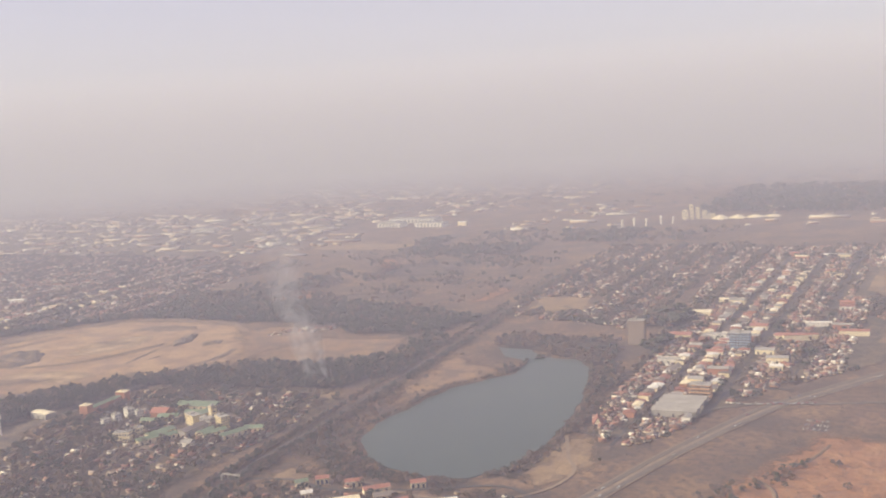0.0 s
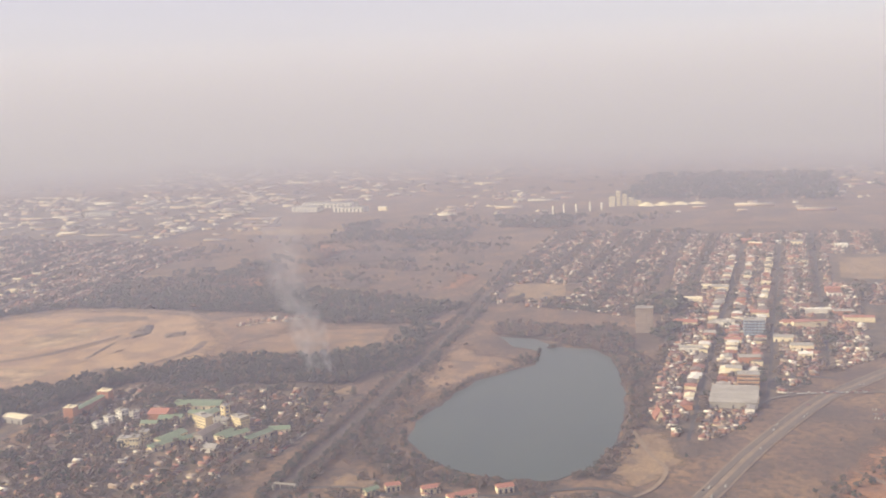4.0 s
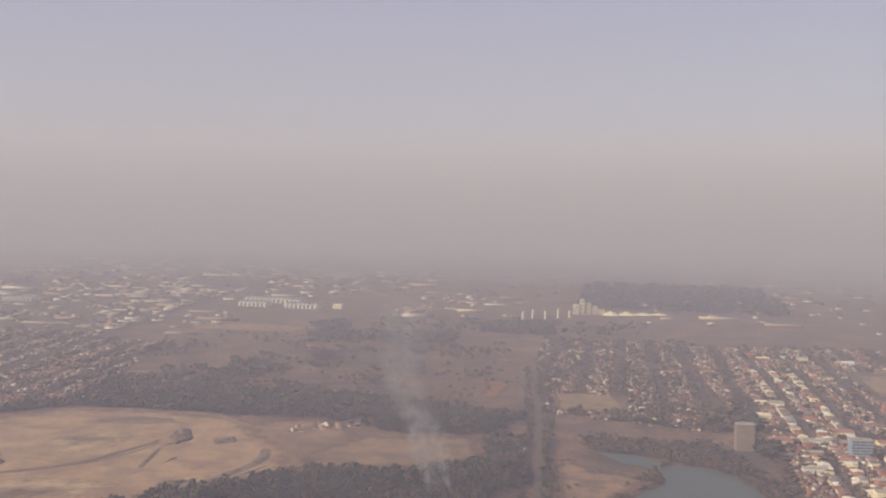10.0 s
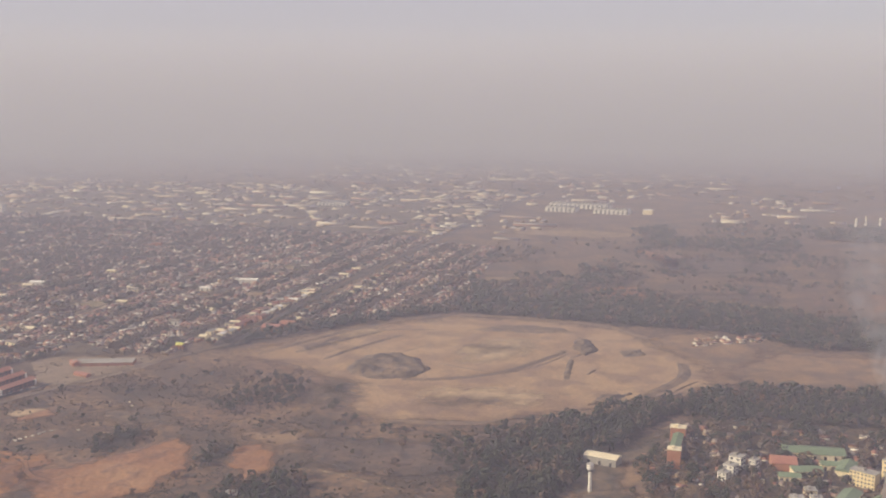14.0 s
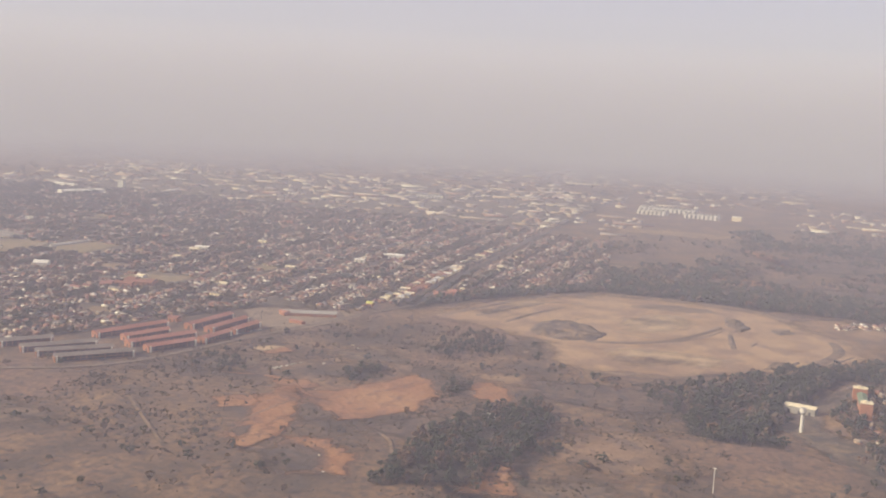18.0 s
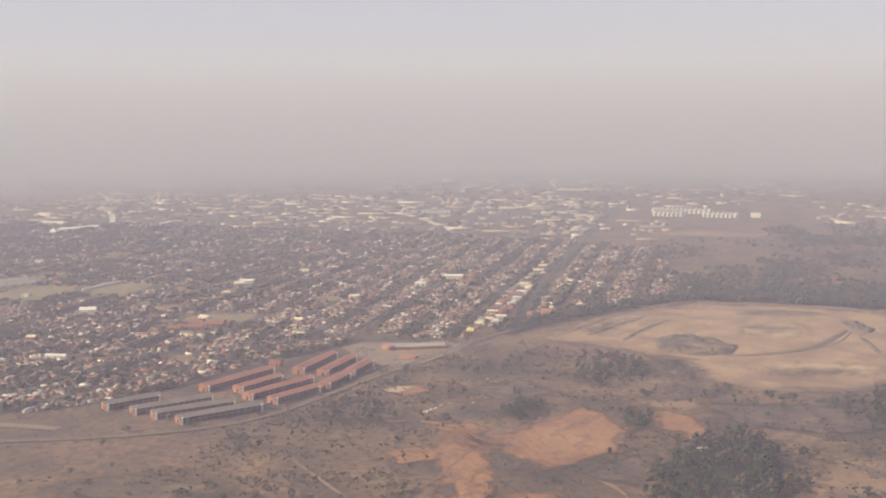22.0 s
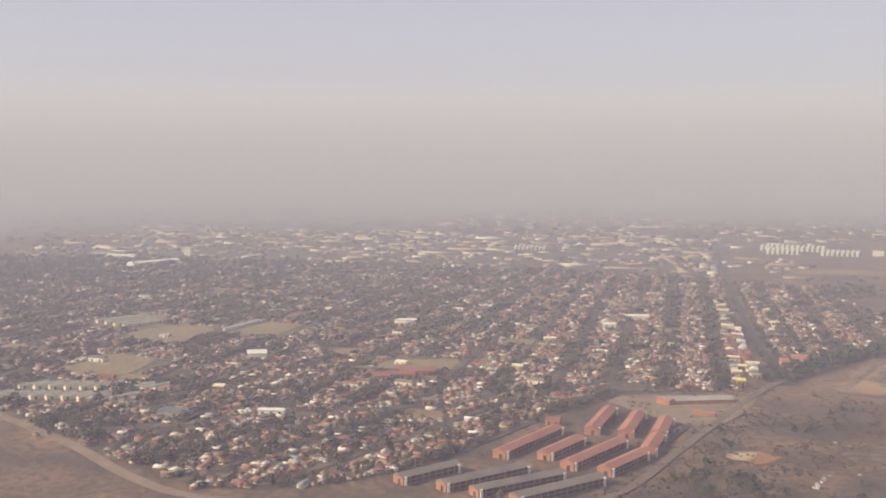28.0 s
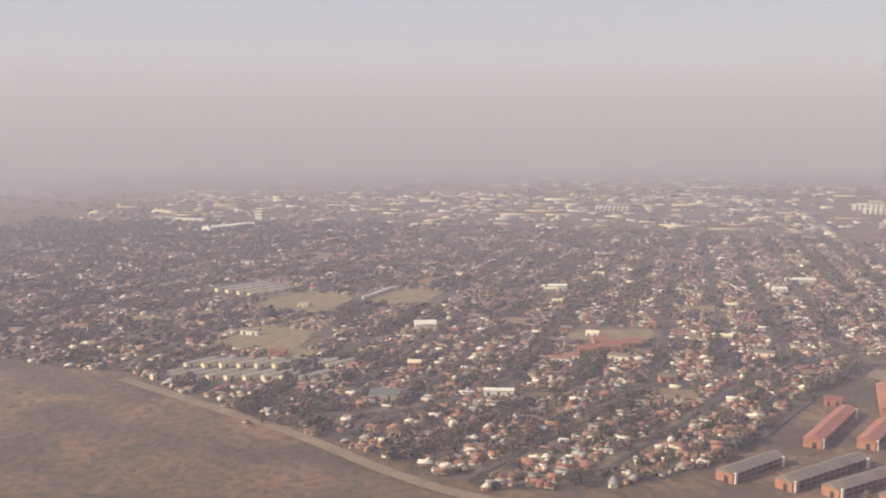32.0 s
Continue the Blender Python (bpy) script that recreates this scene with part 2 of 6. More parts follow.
def earth(name, stops, scrub, amount, scale=0.02, spot=0.07, red=None, soft=True, edge=0.5, relief=0.6, crisp=0.18):
    """Bare or grassy ground: broad drifts of colour, patches of scrub, streaks and fine speckle."""
    m = bpy.data.materials.new(name)
    m.use_nodes = True
    t = m.node_tree
    n, l = t.nodes, t.links
    b = n["Principled BSDF"]
    b.inputs["Roughness"].default_value = 0.95
    geo = n.new("ShaderNodeNewGeometry")
    tex = []
    for s, d, w in ((scale, 6.0, 0.6), (spot, 7.0, 0.25), (0.5, 3.0, 0.0), (scale * 0.45, 4.0, 0.4)):
        x = n.new("ShaderNodeTexNoise")
        x.inputs["Scale"].default_value, x.inputs["Detail"].default_value, x.inputs["Distortion"].default_value = s, d, w
        l.new(geo.outputs["Position"], x.inputs["Vector"])
        tex.append(x)
    base = ramp(n, [(at, (c[0], c[1] * 0.985, c[2] * 0.88)) for at, c in stops])
    l.new(tex[0].outputs["Fac"], base.inputs[0])
    out = base.outputs[0]

    def over(fac, col):
        mix = n.new("ShaderNodeMix")
        mix.data_type = "RGBA"
        l.new(fac, mix.inputs[0])
        l.new(out, mix.inputs[6])
        mix.inputs[7].default_value = (*col, 1)
        return mix.outputs[2]

    if red:
        r = ramp(n, ((0.56, (0, 0, 0)), (0.7, (0.85, 0.85, 0.85))))
        l.new(tex[3].outputs["Fac"], r.inputs[0])
        out = over(r.outputs[0], red)
    sc = ramp(n, ((0.58 - amount * 0.3, (0, 0, 0)), (0.58 + crisp - amount * 0.3, (0.85, 0.85, 0.85))))
    l.new(tex[1].outputs["Fac"], sc.inputs[0])
    out = over(sc.outputs[0], scrub)
    g = ramp(n, ((0.3, (0.5, 0.48, 0.46)), (0.68, (1.3, 1.28, 1.25))))
    l.new(tex[2].outputs["Fac"], g.inputs[0])
    mul = n.new("ShaderNodeMix")
    mul.data_type, mul.blend_type = "RGBA", "MULTIPLY"
    mul.inputs[0].default_value = 0.55
    l.new(out, mul.inputs[6])
    l.new(g.outputs[0], mul.inputs[7])
    l.new(mul.outputs[2], b.inputs["Base Color"])
    bp = n.new("ShaderNodeBump")
    bp.inputs["Strength"].default_value, bp.inputs["Distance"].default_value = relief, 4.0
    l.new(tex[1].outputs["Fac"], bp.inputs["Height"])
    l.new(bp.outputs[0], b.inputs["Normal"])
    if soft:
        fade = n.new("ShaderNodeAttribute")
        fade.attribute_name = "fade"
        mask = n.new("ShaderNodeMath")
        mask.operation = "MULTIPLY_ADD"
        mask.inputs[1].default_value, mask.inputs[2].default_value = 1.6, -1.2
        l.new(fade.outputs["Fac"], mask.inputs[0])
        wear = n.new("ShaderNodeTexNoise")
        wear.inputs["Scale"].default_value, wear.inputs["Detail"].default_value = 0.16, 6.0
        l.new(geo.outputs["Position"], wear.inputs["Vector"])
        add = n.new("ShaderNodeMath")
        l.new(mask.outputs[0], add.inputs[0])
        l.new(wear.outputs["Fac"], add.inputs[1])
        cut = ramp(n, ((0.0, (0, 0, 0)), (edge, (1, 1, 1))))
        l.new(add.outputs[0], cut.inputs[0])
        l.new(cut.outputs[0], b.inputs["Alpha"])
    return m


SCRUB = (0.05, 0.046, 0.034)
M_GROUND = earth("dry_veld", ((0.3, (0.078, 0.056, 0.036)), (0.42, (0.13, 0.085, 0.052)), (0.54, (0.205, 0.125, 0.07)), (0.68, (0.3, 0.185, 0.098))), (0.066, 0.05, 0.035), 0.5, 0.024, 0.21, red=(0.25, 0.142, 0.08), soft=False, relief=0.3, crisp=0.22)
M_TOWN = earth("town_soil", ((0.3, (0.1, 0.078, 0.053)), (0.5, (0.16, 0.115, 0.073)), (0.7, (0.22, 0.155, 0.095))), SCRUB, 0.45, 0.05, 0.12)
M_DUMP = earth("mine_sand", ((0.3, (0.24, 0.15, 0.085)), (0.42, (0.36, 0.23, 0.13)), (0.56, (0.44, 0.295, 0.17)), (0.7, (0.33, 0.21, 0.12))), (0.24, 0.15, 0.09), 0.45, 0.022, 0.045, edge=0.8)
M_STRIP = earth("brown_sand", ((0.3, (0.18, 0.115, 0.07)), (0.5, (0.28, 0.175, 0.1)), (0.7, (0.34, 0.22, 0.125))), (0.13, 0.09, 0.06), 0.4, 0.025, 0.06, edge=0.8)
M_RED = earth("red_soil", ((0.3, (0.2, 0.1, 0.052)), (0.5, (0.33, 0.16, 0.074)), (0.7, (0.38, 0.205, 0.1))), (0.17, 0.095, 0.058), 0.16, 0.035, 0.12)
M_PURPLE = earth("stony_soil", ((0.3, (0.09, 0.065, 0.05)), (0.5, (0.135, 0.093, 0.068)), (0.7, (0.185, 0.122, 0.085))), (0.07, 0.054, 0.042), 0.35, 0.04, 0.09, edge=0.9)
M_STRAW = earth("straw_grass", ((0.3, (0.19, 0.125, 0.072)), (0.5, (0.29, 0.195, 0.108)), (0.7, (0.35, 0.245, 0.135))), (0.1, 0.075, 0.05), 0.15, 0.04, 0.09)
M_LAWN = earth("dull_lawn", ((0.3, (0.2, 0.15, 0.08)), (0.5, (0.26, 0.2, 0.1)), (0.7, (0.28, 0.19, 0.11))), (0.15, 0.12, 0.06), 0.05, 0.05, 0.12)
M_TAR = surface("asphalt", ((0.3, (0.05, 0.046, 0.042)), (0.7, (0.085, 0.077, 0.068))), 0.08, 0.5, mixed=0.3)
M_PALE = surface("pale_track", ((0.3, (0.2, 0.145, 0.1)), (0.7, (0.3, 0.22, 0.15))), 0.1, 0.6, mixed=0.3)
M_BALLAST = surface("ballast", ((0.3, (0.13, 0.095, 0.07)), (0.7, (0.21, 0.155, 0.11))), 0.1, 0.6, mixed=0.4)
M_BARK = surface("bark", ((0.3, (0.06, 0.045, 0.035)), (0.7, (0.12, 0.09, 0.07))), 0.3, 2.0)
ROOFS = ((0.0, (0.28, 0.12, 0.08)), (0.18, (0.36, 0.175, 0.115)), (0.34, (0.19, 0.1, 0.07)), (0.52, (0.24, 0.21, 0.19)), (0.64, (0.36, 0.28, 0.22)), (0.76, (0.84, 0.79, 0.7)), (0.87, (0.17, 0.13, 0.11)))
WALLS = ((0.0, (0.7, 0.62, 0.5)), (0.18, (0.5, 0.37, 0.26)), (0.46, (0.32, 0.165, 0.105)), (0.7, (0.86, 0.83, 0.76)), (0.84, (0.46, 0.34, 0.245)))
M_ROOF = surface("roof_cover", ROOFS, 0.1, 1.2, rough=0.6, source="island", mixed=0.3, spread=1)
M_WALL = surface("house_wall", WALLS, 0.1, 1.0, source="island", mixed=0.25, spread=1)
M_SHED = surface("factory_roof", ((0.0, (0.4, 0.34, 0.28)), (0.2, (0.56, 0.48, 0.38)), (0.36, (0.72, 0.65, 0.54)), (0.54, (0.4, 0.26, 0.19)), (0.66, (0.3, 0.27, 0.25)), (0.82, (0.2, 0.16, 0.14))), 0.05, 0.6, rough=0.5, source="island", mixed=0.3, spread=1)
M_CREAM = surface("cream_plaster", ((0.3, (0.77, 0.66, 0.45)), (0.7, (0.85, 0.76, 0.56))), 0.2, 1.0, mixed=0.2)
M_HOSPITAL = surface("yellow_cream_plaster", ((0.3, (0.76, 0.62, 0.36)), (0.7, (0.85, 0.71, 0.43))), 0.2, 1.0, mixed=0.2)
M_WOODFLOOR = earth("dark_wood_ground", ((0.3, (0.05, 0.04, 0.028)), (0.5, (0.07, 0.055, 0.037)), (0.7, (0.1, 0.075, 0.048))), (0.04, 0.036, 0.024), 0.4, 0.05, 0.12, edge=0.6)
M_WHITE = surface("white_paint", ((0.3, (0.74, 0.71, 0.66)), (0.7, (0.84, 0.81, 0.76))), 0.2, 1.0, mixed=0.2)
M_BRICK = surface("red_brick", ((0.3, (0.38, 0.16, 0.09)), (0.7, (0.48, 0.23, 0.14))), 0.3, 1.5, mixed=0.3)
M_TILE = surface("red_roof_tiles", ((0.3, (0.36, 0.145, 0.1)), (0.7, (0.44, 0.2, 0.14))), 0.1, 1.2, mixed=0.3)
M_GREEN = surface("green_sheet_roof", ((0.3, (0.15, 0.21, 0.125)), (0.7, (0.22, 0.29, 0.18))), 0.1, 0.8, rough=0.6, mixed=0.3)
M_GREY = surface("grey_concrete", ((0.3, (0.3, 0.28, 0.26)), (0.7, (0.42, 0.4, 0.37))), 0.1, 0.9, mixed=0.3)
M_BLUE = surface("blue_cladding", ((0.3, (0.2, 0.28, 0.42)), (0.7, (0.3, 0.38, 0.52))), 0.2, 1.0, mixed=0.2)
# dark glass and doors; also the painted shade of the hostel galleries
M_DARK = surface("window_and_shade_dark", ((0.3, (0.03, 0.03, 0.035)), (0.7, (0.06, 0.06, 0.065))), 0.5, 2.0, rough=0.25)
M_STEEL = surface("galvanised_steel", ((0.3, (0.4, 0.4, 0.4)), (0.7, (0.55, 0.55, 0.54))), 0.5, 2.0, rough=0.45, metal=0.6)
M_WATER = surface("lake_water", ((0.35, (0.042, 0.067, 0.053)), (0.65, (0.056, 0.083, 0.064))), 0.01, 0.2, rough=0.3, mixed=0.15, bump=0.3)
M_WATER.node_tree.nodes["Principled BSDF"].inputs["Specular IOR Level"].default_value = 0.3
M_DARKTILE = surface("dark_red_tiles", ((0.3, (0.24, 0.095, 0.065)), (0.7, (0.32, 0.14, 0.095))), 0.1, 1.2, mixed=0.3)
M_ROAD = surface("worn_carriageway", ((0.3, (0.11, 0.092, 0.075)), (0.7, (0.16, 0.135, 0.108))), 0.08, 0.5, mixed=0.3)


# ---- haze: dusty air from the ground up ----
def haze():
    m = bpy.data.materials.new("dusty_air")
    m.use_nodes = True
    t = m.node_tree
    t.nodes.remove(t.nodes["Principled BSDF"])
    v = t.nodes.new("ShaderNodeVolumeScatter")
    v.inputs["Color"].default_value = (0.75, 0.73, 0.9, 1)
    v.inputs["Density"].default_value = 0.0006
    v.inputs["Anisotropy"].default_value = 0.0
    t.links.new(v.outputs[0], t.nodes["Material Output"].inputs["Volume"])
    bm, n = bmesh.new(), 96
    rows = [[bm.verts.new((-517 + r * math.cos(6.2832 * k / n), r * math.sin(6.2832 * k / n), z)) for k in range(n)] for r, z in ((4200, -6), (4200, 190), (3900, 300), (3200, 400), (2300, 470), (1100, 520))]
    for a, b in zip(rows, rows[1:]):
        for k in range(n):
            bm.faces.new((a[k], a[(k + 1) % n], b[(k + 1) % n], b[k]))
    bm.faces.new(rows[0][::-1])
    bm.faces.new(rows[-1])
    ob = part("haze", bm, m)
    tagged(ob, "thin pinkish grey dust haze lying over the town", "haze", kind="structure")
    # thicker dust far out, where land and sky meet
    far = bpy.data.materials.new("far_dust")
    far.use_nodes = True
    t = far.node_tree
    t.nodes.remove(t.nodes["Principled BSDF"])
    v = t.nodes.new("ShaderNodeVolumeScatter")
    v.inputs["Color"].default_value, v.inputs["Density"].default_value = (0.75, 0.74, 0.9, 1), 0.0026
    t.links.new(v.outputs[0], t.nodes["Material Output"].inputs["Volume"])
    bm, n = bmesh.new(), 72
    rows = [[bm.verts.new((-517 + r * math.cos(6.2832 * k / n), r * math.sin(6.2832 * k / n), z)) for k in range(n)] for r, z in ((1950, -4), (4150, -4), (4150, 420), (3000, 130))]
    for a, b in zip(rows, rows[1:] + rows[:1]):
        for k in range(n):
            bm.faces.new((a[k], a[(k + 1) % n], b[(k + 1) % n], b[k]))
    bmesh.ops.recalc_face_normals(bm, faces=bm.faces[:])
    tagged(part("horizon_haze", bm, far), "thick pinkish grey dust haze along the horizon", "haze", kind="structure")


haze()


# ---- the land ----
def land():
    n, size = 160, 24000.0
    xs = np.linspace(-size / 2, size / 2, n)
    v = np.array([(x - 600, y + 1500, 0.0) for y in xs for x in xs])
    f = np.array([(j * n + i, j * n + i + 1, (j + 1) * n + i + 1, (j + 1) * n + i) for j in range(n - 1) for i in range(n - 1)])
    tagged(part("ground", mesh_from("ground", v, f, M_GROUND), None), "dry brown winter veld with dark burnt patches", "ground", kind="structure")


land()
LAKE = [(-334, 540), (-330, 579), (-322, 632), (-302, 664), (-294, 680), (-299, 715), (-285, 728), (-265, 727), (-247, 707), (-229, 643), (-218, 585), (-217, 530), (-223, 498), (-235, 476), (-258, 470), (-284, 477), (-307, 492), (-325, 512)]
sheet("lake", LAKE, 0.5, M_WATER, "still grey-green town lake with reedy banks", "lake")
INLET = [(-340, 752), (-308, 748), (-292, 728), (-300, 716), (-321, 726)]
sheet("lake_inlet", INLET, 0.45, M_WATER, "narrow grey inlet behind the sand spit", "lake", 6, 2)
SPIT = [(-361, 630), (-367, 702), (-362, 737), (-337, 703), (-309, 696), (-302, 672), (-324, 648), (-336, 589), (-345, 574)]
patch("sand_spit", SPIT, 0.42, M_STRIP, "straw-coloured grassy spit beside the lake", "grass field", 8, 5, 9)
DUMP = [(-862, 608), (-842, 690), (-798, 755), (-756, 792), (-691, 797), (-626, 795), (-589, 751), (-550, 715), (-535, 660), (-553, 618), (-585, 590), (-610, 560), (-654, 535), (-700, 512), (-735, 530), (-752, 575), (-800, 600)]
patch("mine_sand_flat", DUMP, 0.4, M_DUMP, "wide bare pale-orange mine sand flat with tracks", "sand flat", 10, 9, 16)
STRIP = [(-540, 700), (-508, 760), (-429, 772), (-413, 716), (-450, 680), (-505, 665), (-530, 668)]
patch("bare_field", STRIP, 0.4, M_STRIP, "bare orange sandy field at the wood's edge", "sand flat", 8, 6, 12)
patch("bare_field", [(-605, 770), (-570, 700), (-545, 650), (-520, 660), (-500, 710), (-520, 775), (-575, 805)], 0.36, M_STRIP, "brown sandy ground round the cottages", "sand flat", 8, 6, 14)
patch("red_field", [(-112, 440), (-106, 505), (-88, 560), (-70, 592), (-30, 590), (140, 660), (150, 430), (-46, 408), (-95, 412)], 0.4, M_RED, "raw orange mine earth beside the highway", "clearing", 14, 8, 16)
for poly in ([(-372, 894), (-379, 958), (-330, 962), (-318, 898)], [(-85, 1022), (-83, 1132), (80, 1170), (80, 999)], [(-61, 820), (-56, 869), (60, 900), (60, 823)], [(-50, 746), (-49, 812), (60, 823), (60, 748)]):
    patch("playing_field", poly, 0.4, M_STRAW, "dry yellow school playing field", "playing field", 10, 1, 1.5)
patch("soccer_field", [(-1142, 622), (-1089, 638), (-1085, 607), (-1135, 593)], 0.4, M_LAWN, "mown green-yellow playing field in the suburb", "playing field", 10, 0.8, 1.2)
for poly in ([(-1366, 655), (-1352, 715), (-1329, 721), (-1303, 689), (-1305, 622), (-1334, 624)], [(-1296, 672), (-1284, 748), (-1250, 742), (-1246, 665)], [(-1330, 528), (-1328, 596), (-1283, 575), (-1274, 525), (-1300, 508)]):
    patch("open_field", poly, 0.4, M_LAWN, "open green-brown field between the houses", "grass field", 10, 1.5)

HIGHWAY = smooth([(-330, 60), (-250, 250), (-213, 348), (-195, 395), (-169, 458), (-145, 540), (-114, 625), (-90, 668), (-40, 745), (60, 880)])
tagged(part("highway_verge", ribbon(HIGHWAY, 11.5, 0.45), M_PALE), "pale dusty verge and median of the highway", "verge", kind="structure")
for side in (-1, 1):
    tagged(part("highway", ribbon([(x + side * 2.8, y - side * 1.2) for x, y in HIGHWAY], 3.3, 0.6), M_ROAD), "grey carriageway of the highway past the lake", "road", kind="structure")
RAIL = [(-345, 200), (-355, 380), (-363, 438), (-368, 514), (-371, 600), (-374, 687), (-386, 849), (-410, 1080)]
tagged(part("railway_bed", ribbon(smooth(RAIL), 6, 0.45), M_BALLAST), "brown railway cutting with several tracks", "railway", kind="structure")
for k in (-2.1, -0.7, 0.7, 2.1):
    tagged(part("railway_track", ribbon([(x + k, y) for x, y in smooth(RAIL)], 0.5, 0.6), M_TAR), "dark worn rail track on pale ballast", "railway", kind="structure")
tagged(part("main_road", ribbon(smooth([(-881, 650), (-886, 700), (-901, 814), (-929, 1149), (-968, 1680), (-990, 2200)]), 4.5, 0.6), M_TAR), "straight asphalt avenue through the suburb", "road", kind="structure")
for name, poly, label in (("suburb_ground", [(-905, 605), (-920, 595), (-975, 568), (-1000, 500), (-1025, 430), (-1045, 385), (-1075, 352), (-1117, 338), (-1215, 390), (-1330, 450), (-1500, 470), (-1750, 520), (-1850, 1180), (-1900, 1700), (-980, 1760), (-945, 1220), (-915, 900)], "dark gardens and yards between the suburb's houses"), ("town_ground", [(-205, 560), (-215, 700), (-228, 830), (-255, 1300), (40, 1340), (40, 900), (-60, 745), (-110, 690), (-160, 560)], "dusty yards and gardens of the lakeside town"), ("hospital_ground", [(-385, 400), (-382, 590), (-420, 618), (-545, 590), (-590, 470), (-520, 380), (-460, 330), (-380, 330)], "gardens and yards of the hospital quarter")):
    patch(name, poly, 0.2, M_TOWN, label, "ground", 12, 5, 14)
patch("park_grass", [(-213, 490), (-209, 551), (-194, 556), (-178, 510), (-196, 470)], 0.4, M_STRAW, "dry park lawn beside the lake", "grass field", 6, 3)
for poly in ([(-347, 440), (-340, 466), (-320, 456), (-327, 430)], [(-345, 400), (-323, 419), (-322, 398), (-338, 392)], [(-290, 386), (-275, 407), (-265, 402), (-270, 382), (-291, 376)], [(-419, 583), (-401, 614), (-388, 592), (-409, 576)], [(-548, 488), (-530, 506), (-525, 465), (-550, 458)]):
    patch("dry_clearing", poly, 0.4, M_STRAW, "small dry straw-coloured clearing", "clearing", 5, 3)
patch("far_bare_field", [(-880, 1300), (-790, 1330), (-690, 1320), (-740, 1260), (-860, 1255)], 0.4, M_STRAW, "far bare orange field before the factory", "grass field", 12, 6)
for poly in ([(-760, 930), (-735, 950), (-700, 948), (-715, 925)], [(-640, 915), (-560, 930), (-500, 915), (-560, 900)], [(-480, 820), (-455, 850), (-430, 840), (-445, 815)]):
    patch("heath_clearing", poly, 0.4, M_STRAW, "pale opening in the wooded veld", "clearing", 8, 5)


def ridge(points, width, h, material, label):
    """A low bank of earth along a line."""
    bm = bmesh.new()
    line, rows = smooth(points, 5), []
    for i, (x, y) in enumerate(line):
        a, b = line[max(i - 1, 0)], line[min(i + 1, len(line) - 1)]
        dx, dy = b[0] - a[0], b[1] - a[1]
        n = math.hypot(dx, dy)
        e = min(1.0, i / 3, (len(line) - 1 - i) / 3)
        w = noise.noise(Vector((x * 0.1, y * 0.1, 2))) * 0.3
        rows.append([bm.verts.new((x - dy / n * width * s, y + dx / n * width * s, 0.3 + h * q * (e + w * e))) for s, q in ((-0.5, 0), (-0.16, 0.9), (0.12, 1), (0.5, 0))])
    for a, b in zip(rows, rows[1:]):
        for k in range(3):
            bm.faces.new((a[k], b[k], b[k + 1], a[k + 1]))
    tagged(part("earth_bank", bm, material), label, "earth bank", kind="structure")


M_BANK = earth("bank_sand", ((0.3, (0.16, 0.11, 0.075)), (0.6, (0.25, 0.17, 0.11)), (0.75, (0.33, 0.22, 0.14))), (0.09, 0.07, 0.05), 0.4, 0.05, 0.1, soft=False)
M_DARKSAND = earth("scrubby_sand", ((0.3, (0.14, 0.1, 0.07)), (0.6, (0.22, 0.15, 0.095)), (0.75, (0.3, 0.2, 0.125))), (0.085, 0.066, 0.048), 0.45, 0.05, 0.1, edge=1.0)
BANKS = [([(-824, 644), (-813, 690), (-790, 722), (-752, 738)], 2.4, 0.5), ([(-805, 636), (-795, 670)], 2.0, 0.4), ([(-757, 651), (-742, 700)], 2.0, 0.35), ([(-722, 646), (-700, 640), (-680, 637)], 2.2, 0.4), ([(-673, 631), (-658, 655), (-649, 678), (-643, 705)], 2.2, 0.5), ([(-619, 652), (-616, 671)], 2.4, 0.9), ([(-564, 622), (-557, 645), (-548, 668)], 2.4, 0.5), ([(-640, 690), (-630, 715)], 4, 1.2), ([(-100, 520), (-84, 500), (-82, 470), (-88, 455)], 3, 0.7), ([(-90, 540), (-76, 545), (-66, 580)], 3, 0.7), ([(-831, 322), (-830, 347), (-827, 374)], 1.6, 0.25), ([(-905, 330), (-870, 300), (-840, 275)], 2.5, 0.5), ([(-764, 345), (-752, 335), (-744, 320)], 2.5, 0.6)]
for pts, w, h in BANKS:
    ridge(pts, w, h, M_BANK, "low earth bank across bare ground")
for poly in ([(-935, 410), (-915, 440), (-880, 445), (-870, 405), (-905, 385)], [(-870, 470), (-840, 510), (-800, 480), (-830, 450)], [(-700, 300), (-660, 340), (-620, 330), (-650, 280)], [(-1000, 260), (-960, 300), (-900, 290), (-930, 240)], [(-680, 470), (-640, 500), (-600, 480), (-640, 440)], [(-110, 420), (-60, 450), (-20, 420), (-60, 390)]):
    patch("burnt_veld", poly, 0.3, M_DARKSAND, "darker scrubby stretch of veld", "scrub", 8, 6, 12)
for poly in ([(-905, 452), (-893, 470), (-880, 462), (-893, 448)], [(-860, 395), (-845, 410), (-825, 400), (-840, 380)], [(-700, 460), (-680, 470), (-660, 455), (-690, 445)], [(-715, 350), (-690, 330), (-670, 300), (-700, 290)], [(-870, 350), (-850, 370), (-835, 350), (-855, 335)]):
    patch("bare_earth", poly, 0.32, M_RED, "small bare patch of red-brown earth", "clearing", 5, 5, 6)

